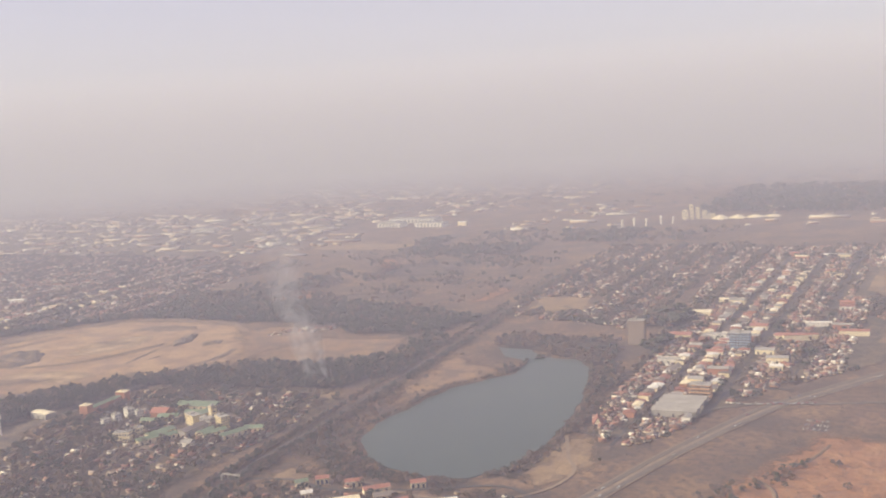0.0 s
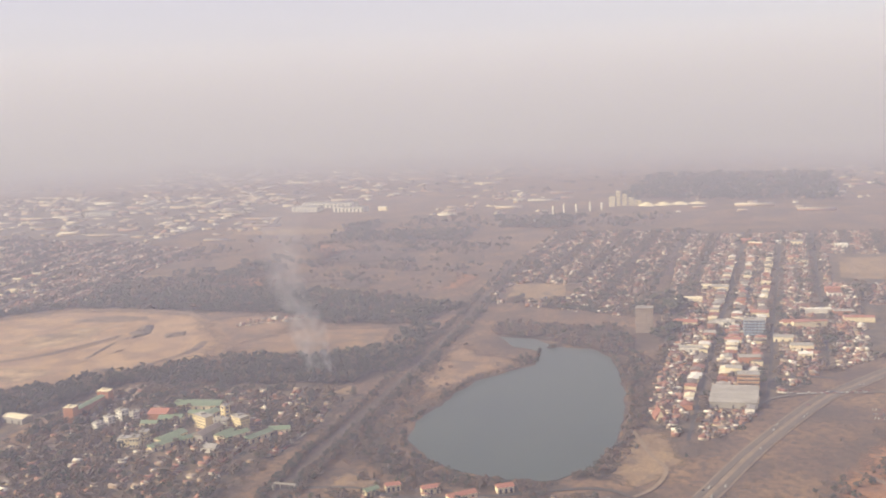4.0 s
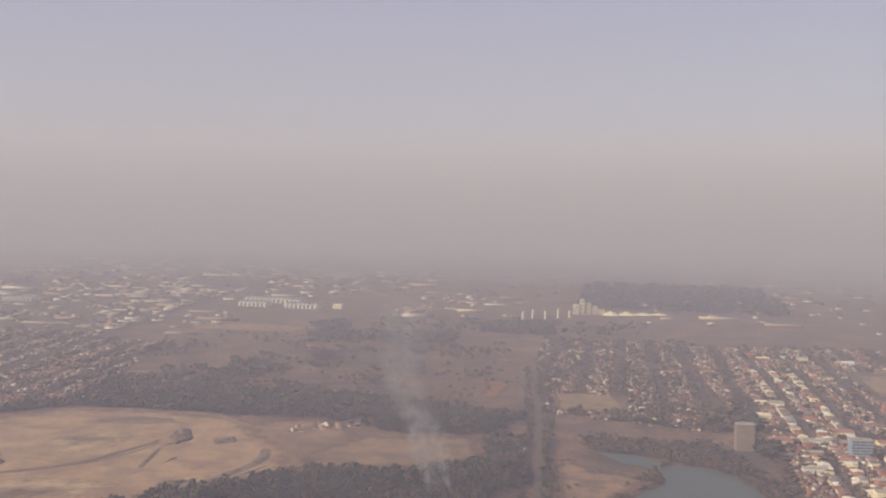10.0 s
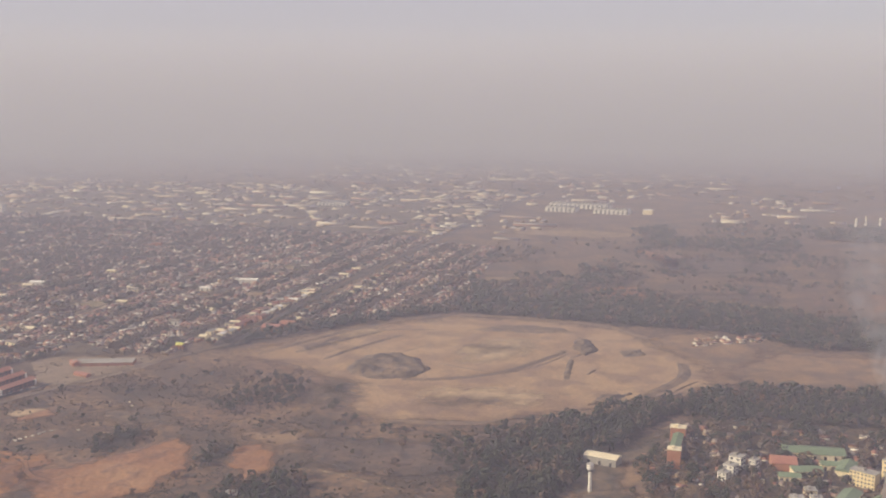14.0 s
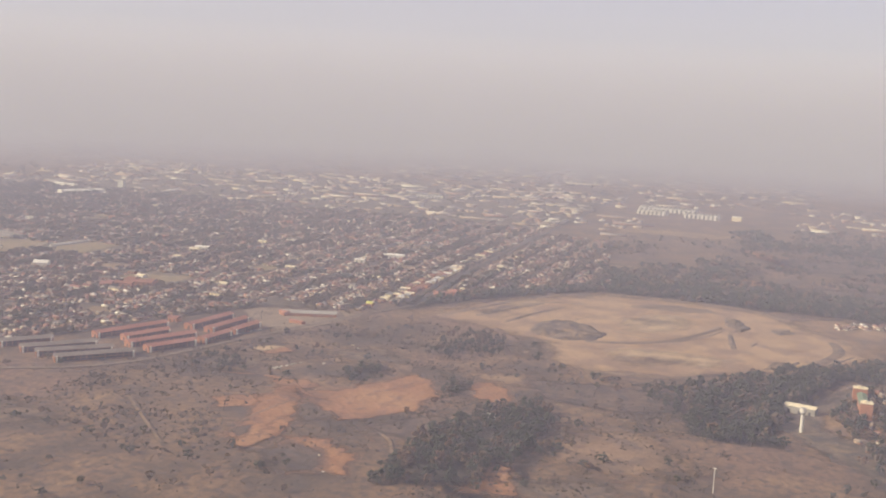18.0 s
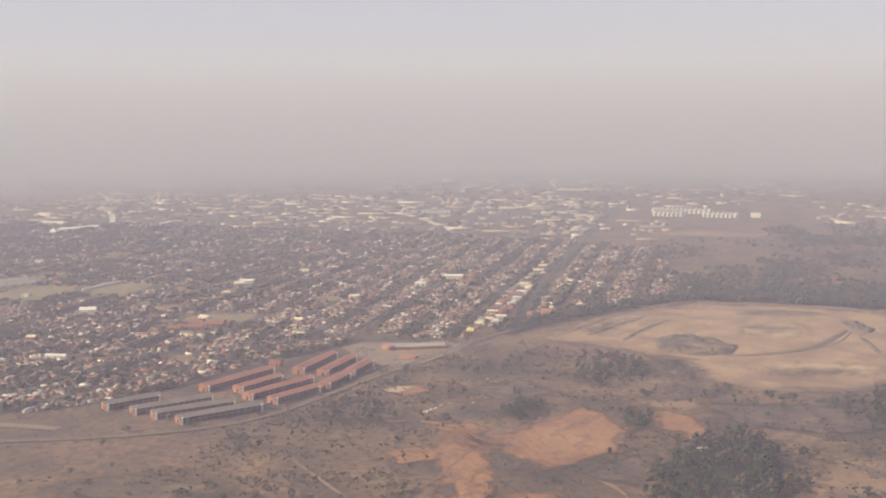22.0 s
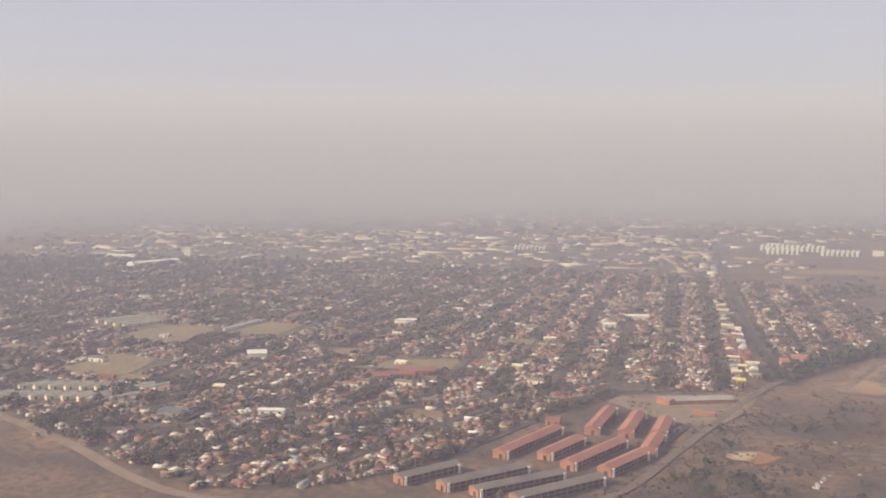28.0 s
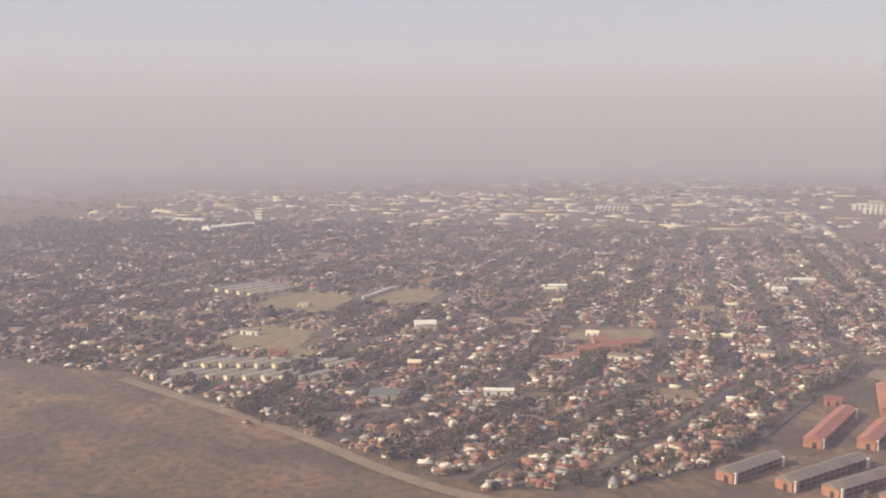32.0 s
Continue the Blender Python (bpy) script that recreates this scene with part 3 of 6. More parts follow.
# bare, scraped and stony ground on the veld
M_CRUST = earth("pale_sand_crust", ((0.3, (0.46, 0.33, 0.2)), (0.7, (0.58, 0.43, 0.27))), (0.38, 0.25, 0.15), 0.2, 0.06, 0.1, edge=0.7)
RED_CLEARINGS = [[(-835, 385), (-819, 397), (-805, 423), (-797, 449), (-779, 449), (-765, 424), (-760, 392), (-770, 368), (-787, 351), (-807, 364)], [(-757, 459), (-744, 463), (-721, 431), (-726, 411), (-747, 431)], [(-852, 391), (-835, 393), (-812, 348), (-813, 313), (-823, 293), (-837, 337)]]
for poly in RED_CLEARINGS:
    patch("red_clearing", poly, 0.4, M_RED, "raw orange-red earth clearing scraped bare", "clearing", 4, 6, 8)
patch("red_clearing", [(-821, 349), (-808, 339), (-801, 316), (-805, 292), (-819, 293), (-825, 322), (-824, 338)], 0.36, M_RED, "scraped red earth beside a pit", "clearing", 5, 3, 5)
patch("red_clearing", [(-800, 318), (-780, 325), (-757, 312), (-748, 285), (-770, 270), (-795, 290)], 0.34, M_RED, "thin scraped red earth on the veld", "clearing", 5, 6, 8)
patch("earth_pit", [(-829, 310), (-822, 325), (-816, 310), (-818, 300)], 0.5, M_PURPLE, "dark brown dug pit in the red earth", "pit", 4, 1, 2.5)
for poly in ([(-824, 365), (-808, 375), (-791, 357), (-800, 335), (-815, 346)], [(-805, 288), (-794, 315), (-772, 307), (-757, 281), (-775, 268)], [(-777, 350), (-768, 365), (-744, 391), (-734, 376), (-744, 337), (-760, 339)], [(-735, 480), (-690, 495), (-640, 500), (-620, 470), (-660, 440), (-710, 445)]):
    patch("stony_flat", poly, 0.38, M_PURPLE, "purplish brown stony flat on the veld", "clearing", 5, 4, 7)
for line, wide, mat in (([(-868, 403), (-846, 399), (-827, 383), (-812, 380)], 4.5, M_RED), ([(-712, 437), (-689, 438), (-638, 425), (-600, 420)], 2.0, M_CRUST), ([(-735, 346), (-741, 325), (-746, 305), (-747, 275)], 2.6, M_CRUST), ([(-892, 395), (-868, 403)], 2.5, M_RED), ([(-798, 372), (-788, 352), (-770, 338), (-748, 326)], 1.6, M_RED)):
    run = smooth(line, 4)
    side = [(x, y + wide / 2) for x, y in run] + [(x, y - wide / 2) for x, y in run[::-1]]
    patch("dirt_track", side, 0.46, mat, "worn dirt track over the veld", "track", 6, 0.8, 2.0)
patch("stone_heap_ground", [(-912, 453), (-906, 467), (-892, 469), (-897, 450)], 0.42, M_CRUST, "pale stony rubble on the slope", "rubble", 4, 2, 4)
# worked-over ground on the sand flat: a dark spoil mound, gullies, terraces and berms
def mound(points, h, material, label, rough=0.5, name="spoil_mound"):
    """An uneven heap of earth over an outline, steep at its rim and broken on top."""
    poly = ragged(points, 5, 2.0, len(points))
    xs, ys = [p[0] for p in poly], [p[1] for p in poly]
    n = 34
    cx, cy, vs, fs = [], [], [], []
    for j in range(n + 1):
        for i in range(n + 1):
            x, y = min(xs) + (max(xs) - min(xs)) * i / n, min(ys) + (max(ys) - min(ys)) * j / n
            d = min(math.hypot(x - a, y - b) for a, b in poly) if inside(poly, x, y) else -1.0
            lift = min(1.0, max(0.0, d / 7.0)) ** 0.6
            bumps = 0.65 + rough * (noise.noise(Vector((x * 0.09, y * 0.09, 7))) + 0.5 * noise.noise(Vector((x * 0.28, y * 0.28, 3))))
            vs.append((x, y, 0.2 + h * lift * max(0.12, bumps) if d > 0 else -0.3))
    for j in range(n):
        for i in range(n):
            q = (j * (n + 1) + i, j * (n + 1) + i + 1, (j + 1) * (n + 1) + i + 1, (j + 1) * (n + 1) + i)
            if max(vs[k][2] for k in q) > 0:
                fs.append(q)
    tagged(part(name, mesh_from(name, vs, fs, material), None), label, "mound", kind="structure")


M_SPOIL = earth("dark_spoil", ((0.3, (0.15, 0.11, 0.075)), (0.55, (0.24, 0.165, 0.105)), (0.72, (0.34, 0.23, 0.14))), (0.07, 0.056, 0.042), 0.62, 0.06, 0.16, soft=False)
mound([(-772, 612), (-774, 642), (-757, 660), (-735, 650), (-718, 628), (-722, 606), (-740, 594), (-762, 598)], 3.2, M_SPOIL, "dark scrub-grown spoil mound on the sand flat", 0.6)
mound([(-650, 752), (-638, 742), (-626, 716), (-632, 700), (-645, 716)], 2.4, M_SPOIL, "dark gullied heap on the sand flat", 0.9)
mound([(-604, 588), (-599, 612), (-584, 622), (-590, 598)], 2.5, M_SPOIL, "low scrubby hump near the flat's edge", 0.8)
mound([(-612, 720), (-600, 730), (-592, 716), (-604, 706)], 2.0, M_SPOIL, "low dark hump on the sand flat", 0.8)
mound([(-735, 742), (-712, 772), (-668, 778), (-655, 764), (-690, 748)], 1.0, M_BANK, "low brown swell at the back of the flat", 0.6)
for pts, w, h, mat in (([(-728, 600), (-700, 612), (-672, 640), (-652, 690), (-648, 712)], 7, 0.84, M_BANK), ([(-638, 690), (-633, 660), (-628, 636)], 5, 0.76, M_SPOIL), ([(-846, 618), (-830, 674), (-803, 745), (-772, 785)], 7, 0.67, M_BANK), ([(-824, 634), (-812, 672), (-792, 718)], 6, 0.76, M_SPOIL), ([(-797, 622), (-788, 668), (-772, 716)], 5, 0.63, M_SPOIL), ([(-592, 578), (-574, 622), (-560, 668), (-566, 706)], 9, 1.01, M_BANK), ([(-700, 520), (-660, 532), (-622, 552), (-596, 580)], 7, 0.76, M_BANK), ([(-760, 792), (-700, 800), (-640, 796), (-600, 764)], 8, 0.76, M_BANK)):
    ridge(pts, w, h, mat, "worn bank of sand and spoil across the flat")
for poly in ([(-790, 575), (-762, 590), (-748, 560), (-735, 530), (-760, 535)], [(-700, 575), (-660, 590), (-640, 570), (-690, 550)], [(-720, 690), (-690, 720), (-670, 700), (-700, 670)], [(-835, 650), (-815, 700), (-800, 690), (-820, 640)]):
    patch("scrub_patch", poly, 0.55, M_DARKSAND, "thin brown scrub on the sand flat", "scrub", 6, 12, 18)
for poly in ([(-700, 560), (-640, 575), (-610, 600), (-660, 610), (-715, 590)], [(-712, 650), (-670, 668), (-665, 730), (-700, 735), (-725, 690)], [(-826, 690), (-806, 730), (-786, 722), (-806, 680)]):
    patch("pale_sand", poly, 0.5, M_CRUST, "crusted pale sand on the flat", "sand", 6, 13, 20)

tagged(part("slip_road", ribbon(smooth([(-150, 600), (-140, 628), (-110, 646), (-80, 653), (-40, 668), (20, 700)], 8), 3.4, 0.61), M_ROAD), "grey slip road with queued cars at the interchange", "road", kind="structure")
# broad purple-brown openings in the wooded veld and far fields
for poly, mat in (([(-604, 885), (-512, 912), (-521, 977), (-619, 948)], M_PURPLE), ([(-641, 1038), (-541, 1078), (-556, 1183), (-665, 1137)], M_PURPLE), ([(-446, 924), (-424, 930), (-427, 1013), (-450, 1006)], M_RED), ([(-702, 840), (-667, 861), (-681, 905), (-719, 887)], M_PURPLE), ([(-674, 900), (-624, 915), (-641, 970), (-689, 955)], M_RED), ([(-700, 1186), (-611, 1029), (-634, 1138), (-677, 1193)], M_RED)):
    patch("veld_opening", poly, 0.36, mat, "brown grassy opening in the wooded veld", "clearing", 10, 8, 16)
patch("far_orange_field", [(-784, 935), (-750, 945), (-758, 975), (-799, 963)], 0.42, M_STRAW, "small orange field at the wood's edge", "grass field", 8, 2, 4)
patch("red_yard", [(-345, 402), (-338, 414), (-322, 412), (-320, 402), (-333, 397)], 0.44, M_RED, "bare orange earth yard by the railway", "yard", 4, 1.5, 3)
patch("red_clearing", [(-558, 463), (-566, 500), (-552, 520), (-540, 503), (-533, 480), (-537, 462)], 0.44, M_STRIP, "reddish bare ground below the brick block", "clearing", 6, 3, 7)
for poly in ([(-700, 400), (-640, 420), (-600, 380), (-640, 330), (-690, 350)], [(-780, 480), (-730, 500), (-700, 470), (-750, 450)], [(-880, 460), (-840, 480), (-800, 470), (-850, 440)], [(-690, 300), (-640, 320), (-600, 270), (-660, 250)]):
    patch("bare_veld", poly, 0.28, M_STRIP, "warm brown thinly grassed stretch of veld", "clearing", 8, 8, 18)


# ---- trees ----
rnd = random.Random(7)
BLOCKED = set()


def block_off(x, y, r):
    for i in range(int((x - r) // 3), int((x + r) // 3) + 1):
        for j in range(int((y - r) // 3), int((y + r) // 3) + 1):
            BLOCKED.add((i, j))


def is_free(x, y):
    return (int(x // 3), int(y // 3)) not in BLOCKED


def clump(r, seed, flat=0.8):
    """A rough tuft of leaves, eight faces."""
    q = random.Random(seed)
    v = [Vector(d) * r * q.uniform(0.7, 1.3) for d in ((1, 0, 0), (0, 1, 0), (-1, 0, 0), (0, -1, 0), (0, 0, flat), (0, 0, -flat))]
    f = [(0, 1, 4), (1, 2, 4), (2, 3, 4), (3, 0, 4), (1, 0, 5), (2, 1, 5), (3, 2, 5), (0, 3, 5)]
    return np.array(v, dtype=np.float32), np.array(f, dtype=np.int32)


def crown_shape(seed, n, tall=1.0, size=0.34, low=0.3):
    """A crown about one metre across at unit scale, of n tufts with gaps; z from low to 1."""
    q = random.Random(seed)
    vs, fs, base = [], [], 0
    for k in range(n):
        a, u = q.uniform(0, 6.283), q.uniform(-0.9, 1)
        rr = math.sqrt(1 - u * u) * q.uniform(0.45, 1.0) * 0.42
        v, f = clump(size * q.uniform(0.45, 0.85) * 0.6, seed * 99 + k)
        z = low + (1 - low) * (0.5 + 0.42 * u)
        vs.append(v * np.array((1, 1, tall)) + np.array((rr * math.cos(a), rr * math.sin(a), z)))
        fs.append(f + base)
        base += len(v)
    return np.concatenate(vs), np.concatenate(fs)


def trunk_shape(seed):
    q = random.Random(seed)
    bm = bmesh.new()
    bmesh.ops.create_cone(bm, cap_ends=False, segments=5, radius1=0.05, radius2=0.018, depth=0.75, matrix=Matrix.Translation((0, 0, 0.36)))
    for k in range(4):
        a = k * 1.57 + q.uniform(0, 1)
        m = Matrix.Translation((0, 0, 0.4 + 0.06 * k)) @ Matrix.Rotation(a, 4, "Z") @ Matrix.Rotation(0.8, 4, "Y") @ Matrix.Translation((0, 0, 0.16))
        bmesh.ops.create_cone(bm, cap_ends=False, segments=4, radius1=0.022, radius2=0.006, depth=0.34, matrix=m)
    return tris_of(bm)


CROWNS = [crown_shape(s, 20) for s in range(1, 6)]
CROWNS_FAR = [crown_shape(s + 20, 8, size=0.55) for s in range(5)]
CROWNS_TALL = [crown_shape(s + 40, 16, tall=1.3, size=0.3, low=0.22) for s in range(4)]
TRUNKS = [trunk_shape(s) for s in range(3)]
LEAVES = {
    "dark": surface("evergreen_leaves", ((0.0, (0.032, 0.04, 0.022)), (0.6, (0.046, 0.055, 0.029)), (1.0, (0.066, 0.07, 0.038))), 0.03, 0.5, source="island", mixed=0.25),
    "bare": surface("bare_twigs", ((0.0, (0.1, 0.072, 0.05)), (0.6, (0.13, 0.095, 0.065)), (1.0, (0.16, 0.118, 0.08))), 0.03, 0.5, source="island", mixed=0.25),
    "rust": surface("rusty_leaves", ((0.0, (0.09, 0.05, 0.03)), (0.6, (0.14, 0.08, 0.045)), (1.0, (0.18, 0.12, 0.06))), 0.03, 0.5, source="island", mixed=0.5),
}
TREE_SPOTS = {k: [] for k in LEAVES}
NEAR_TREES = []


def plant(x, y, h, kind, wide=0.8, single=False):
    if not is_free(x, y):
        return
    h *= 1.12
    w = h * wide * rnd.uniform(0.95, 1.4)
    if single and len(NEAR_TREES) < 260:
        NEAR_TREES.append((x, y, h, w, kind))
    else:
        TREE_SPOTS[kind].append((x, y, h, w))


def pick_kind(dark=0.5, bare=0.35):
    u = rnd.random()
    return "dark" if u < dark else "bare" if u < dark + bare else "rust"


def wood(poly, gap, h, dark=0.6, bare=0.3, wide=0.8, keep=1.0, single=False):
    xs, ys = [p[0] for p in poly], [p[1] for p in poly]
    wander = min(12.0, 0.14 * min(max(xs) - min(xs), max(ys) - min(ys)))
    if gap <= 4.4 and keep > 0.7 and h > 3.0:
        # a darker brown ground sheet below dense stands
        patch("wood_floor", poly, 0.33, M_WOODFLOOR, "dark brown ground under the trees", "ground", 8, 9, 14)
    y = min(ys)
    while y < max(ys):
        x = min(xs)
        while x < max(xs):
            px, py = x + rnd.uniform(-0.5, 0.5) * gap, y + rnd.uniform(-0.5, 0.5) * gap
            w = noise.noise_vector(Vector((px * 0.035, py * 0.035, 3))) * wander + noise.noise_vector(Vector((px * 0.12, py * 0.12, 5))) * wander * 0.6
            thin = 0.78 + 0.9 * noise.noise(Vector((px * 0.045, py * 0.045, 14)))
            if inside(poly, px + w.x, py + w.y) and rnd.random() < keep * min(1.0, thin + 0.12) and (keep > 0.65 or noise.noise(Vector((px * 0.025, py * 0.025, 6))) > -0.05):
                plant(px, py, h * rnd.uniform(0.45, 1.25), pick_kind(dark * 0.86, bare + dark * 0.1), wide, single)
            x += gap
        y += gap


def finish_trees():
    names = {"dark": ("evergreen_woodland", "dark green evergreen trees in woods and gardens"), "bare": ("bare_woodland", "leafless grey-brown winter trees"), "rust": ("autumn_woodland", "rusty brown dry-leaved trees")}
    trunk_spots = []
    for kind, spots in TREE_SPOTS.items():
        shapes = CROWNS + CROWNS_FAR + CROWNS_TALL
        out = []
        for x, y, h, w in spots:
            if y < 660:
                k = rnd.randrange(5) if w > 0.6 * h else 10 + rnd.randrange(4)
            else:
                k = 5 + rnd.randrange(5)
            out.append((k, x, y, -0.05 * h, rnd.uniform(0, 6.28), w, w, h))
            if y < 600:
                trunk_spots.append((rnd.randrange(3), x, y, 0, rnd.uniform(0, 6.28), h, h, h))
        name, label = names[kind]
        tagged(part(name, scatter(name, shapes, out, LEAVES[kind]), None), label, "trees", kind="stuff")
    tagged(part("tree_trunks", scatter("tree_trunks", TRUNKS, trunk_spots, M_BARK), None), "grey-brown trunks and limbs of the trees", "trees", kind="stuff")
    words = {"dark": "dark green evergreen tree with an uneven crown", "bare": "leafless grey-brown winter tree with a thin crown", "rust": "rusty brown tree with dry leaves"}
    crowns = {(k, i): mesh_from("crown", *CROWNS[i], LEAVES[k]) for k in LEAVES for i in range(5)}
    trunks = [mesh_from("trunk", *t, M_BARK) for t in TRUNKS]
    for x, y, h, w, kind in NEAR_TREES:
        tree = new("tree")
        tree.location, tree.rotation_euler = (x, y, 0), (0, 0, rnd.uniform(0, 6.28))
        tagged(tree, words[kind], "tree", "trees on the veld")
        tr = part("trunk", rnd.choice(trunks), None, tree)
        tr.scale = (h, h, h)
        cr = part("crown", crowns[(kind, rnd.randrange(5))], None, tree)
        cr.scale = (w, w, h)


# ---- houses ----
ROOF_KINDS = [
    ("red-tiled", ((0.3, (0.26, 0.115, 0.08)), (0.7, (0.34, 0.16, 0.11)))),
    ("orange-tiled", ((0.3, (0.36, 0.18, 0.11)), (0.7, (0.44, 0.23, 0.14)))),
    ("brown-tiled", ((0.3, (0.18, 0.1, 0.07)), (0.7, (0.26, 0.15, 0.1)))),
    ("grey sheet-roofed", ((0.3, (0.3, 0.28, 0.27)), (0.7, (0.42, 0.4, 0.38)))),
    ("white sheet-roofed", ((0.3, (0.7, 0.64, 0.55)), (0.7, (0.82, 0.76, 0.66)))),
    ("green sheet-roofed", ((0.3, (0.16, 0.24, 0.15)), (0.7, (0.22, 0.3, 0.2)))),
]
ROOF_MATS = [(word, surface("roof_" + word.split()[0].replace("-", "_"), stops, 0.1, 1.2, rough=0.65, mixed=0.3)) for word, stops in ROOF_KINDS]
WALL_KINDS = [("cream", (0.76, 0.64, 0.46)), ("white", (0.84, 0.78, 0.67)), ("face-brick", (0.36, 0.19, 0.12)), ("sand-coloured", (0.52, 0.4, 0.28))]
WALL_MATS = [(word, surface("wall_" + word.replace("-", "_"), ((0.3, tuple(c * 0.88 for c in col)), (0.7, col)), 0.2, 1.0, mixed=0.25)) for word, col in WALL_KINDS]


def joined(*bms):
    out = bmesh.new()
    for b in bms:
        me = bpy.data.meshes.new("tmp")
        b.to_mesh(me)
        out.from_mesh(me)
        bpy.data.meshes.remove(me)
        b.free()
    return out


def moved(bm, x=0, y=0, z=0, turn=0):
    bm.transform(Matrix.Translation((x, y, z)) @ Matrix.Rotation(turn, 4, "Z"))
    return bm


def house_shapes():
    """Five plans: walls and roofs."""
    q = math.pi / 2
    plans = []
    plans.append((joined(box(-3.6, -2.2, 0, 3.6, 2.2, 2.0)), joined(gable(7.2, 4.4, 2.0, 1.5))))
    plans.append((joined(box(-3.4, -2.2, 0, 3.4, 2.2, 2.0)), joined(gable(6.8, 4.4, 2.0, 1.5, hip=1.8))))
    plans.append((joined(box(-4, -2, 0, 2, 2, 2.0), box(0.2, -4.6, 0, 3.8, 2, 2.0)), joined(moved(gable(6, 4, 2.0, 1.4), -1), moved(gable(6.6, 3.6, 2.0, 1.45), 2, -1.3, 0, q))))
    plans.append((joined(box(-3.2, -2.6, 0, 3.2, 2.6, 2.0), box(-5.2, -1, 0, -3.2, 2, 1.7)), joined(gable(6.4, 5.2, 2.0, 1.8, hip=2.4), box(-5.4, -1.2, 1.7, -3.6, 2.2, 1.95))))
    plans.append((joined(box(-4.4, -1.8, 0, 4.4, 1.8, 1.9), box(-1.5, 1.8, 0, 1.8, 4.2, 1.9)), joined(gable(8.8, 3.6, 1.9, 1.1), moved(gable(4.6, 3.3, 1.9, 1.1), 0.15, 2.1, 0, q))))
    return [(tris_of(a), tris_of(b)) for a, b in plans]


HOUSES = house_shapes()
SHED = (tris_of(box(-2, -1.4, 0, 2, 1.4, 1.6)), tris_of(joined(gable(4, 2.8, 1.6, 0.5, 0.2))))
HOUSE_PARTS = {}
WINDOW_ME = mesh_from("window", *tris_of(box(-0.5, -0.05, 0, 0.5, 0.05, 0.75)), M_DARK)
DOOR_ME = mesh_from("door", *tris_of(box(-0.3, -0.06, 0, 0.3, 0.06, 1.35)), M_BARK)
CHIMNEY_ME = mesh_from("chimney", *tris_of(joined(box(-0.25, -0.25, 0, 0.25, 0.25, 1.3), box(-0.32, -0.32, 1.3, 0.32, 0.32, 1.42))), M_BRICK)

POT_ME = mesh_from("chimney_pot", *tris_of(cylinder(0.13, 0, 0.3, 7, r2=0.1)), M_TILE)


def house(plan, x, y, turn, scale, roof, wall, group):
    (rword, rmat), (wword, wmat) = ROOF_MATS[roof], WALL_MATS[wall]
    for kind, i, mat in (("wall", 0, wmat), ("roof", 1, rmat)):
        if (kind, plan, mat.name) not in HOUSE_PARTS:
            HOUSE_PARTS[(kind, plan, mat.name)] = mesh_from(kind, *HOUSES[plan][i], mat)
    ob = new("house")
    ob.location, ob.rotation_euler, ob.scale = (x, y, 0), (0, 0, turn), (scale,) * 3
    tagged(ob, f"{rword} single-storey house with {wword} walls", "house", group)
    part("wall", HOUSE_PARTS[("wall", plan, wmat.name)], None, ob)
    part("roof", HOUSE_PARTS[("roof", plan, rmat.name)], None, ob)
    front = {0: -2.2, 1: -2.2, 2: -2.0, 3: -2.6, 4: -1.8}[plan]
    for wx in (-2.6, -1.2):
        part("window", WINDOW_ME, None, ob).location = (wx, front - 0.03, 0.7)
    part("door", DOOR_ME, None, ob).location = (-0.2, front - 0.03, 0)
    side = {0: 3.6, 1: 3.4, 2: 3.8, 3: 3.2, 4: 4.4}[plan]
    wn = part("window", WINDOW_ME, None, ob)
    wn.location, wn.rotation_euler = (side + 0.03, -0.4, 0.7), (0, 0, math.pi / 2)
    if plan in (0, 3):
        stack = part("chimney", CHIMNEY_ME, None, ob)
        stack.location = (1.6, 0.7, 2.7)
        part("chimney_pot", POT_ME, None, stack).location = (0, 0, 1.42)
    return ob


HOUSE_SPOTS, SHED_SPOTS, NEAR_HOUSES = [], [], []


def add_house(x, y, turn, near, group="suburban houses"):
    if not is_free(x, y):
        return
    block_off(x, y, 1.2)
    s = rnd.uniform(0.42, 0.74)
    spot = (rnd.randrange(5), x, y, turn + rnd.choice((0, 0, math.pi / 2, math.pi, -math.pi / 2)) + rnd.uniform(-0.2, 0.2), s)
    if near and len(NEAR_HOUSES) < 290:
        NEAR_HOUSES.append((spot, rnd.choice((0, 0, 0, 0, 1, 1, 2, 2, 2, 3, 3, 4, 4)), rnd.choice((0, 1, 1, 3, 3, 2, 2)), group))
    else:
        HOUSE_SPOTS.append(spot)


def loose(x):
    """How far the suburb loosens into gardens and groves towards the west."""
    return min(1.0, max(0.0, (-1105 - x) / 130))


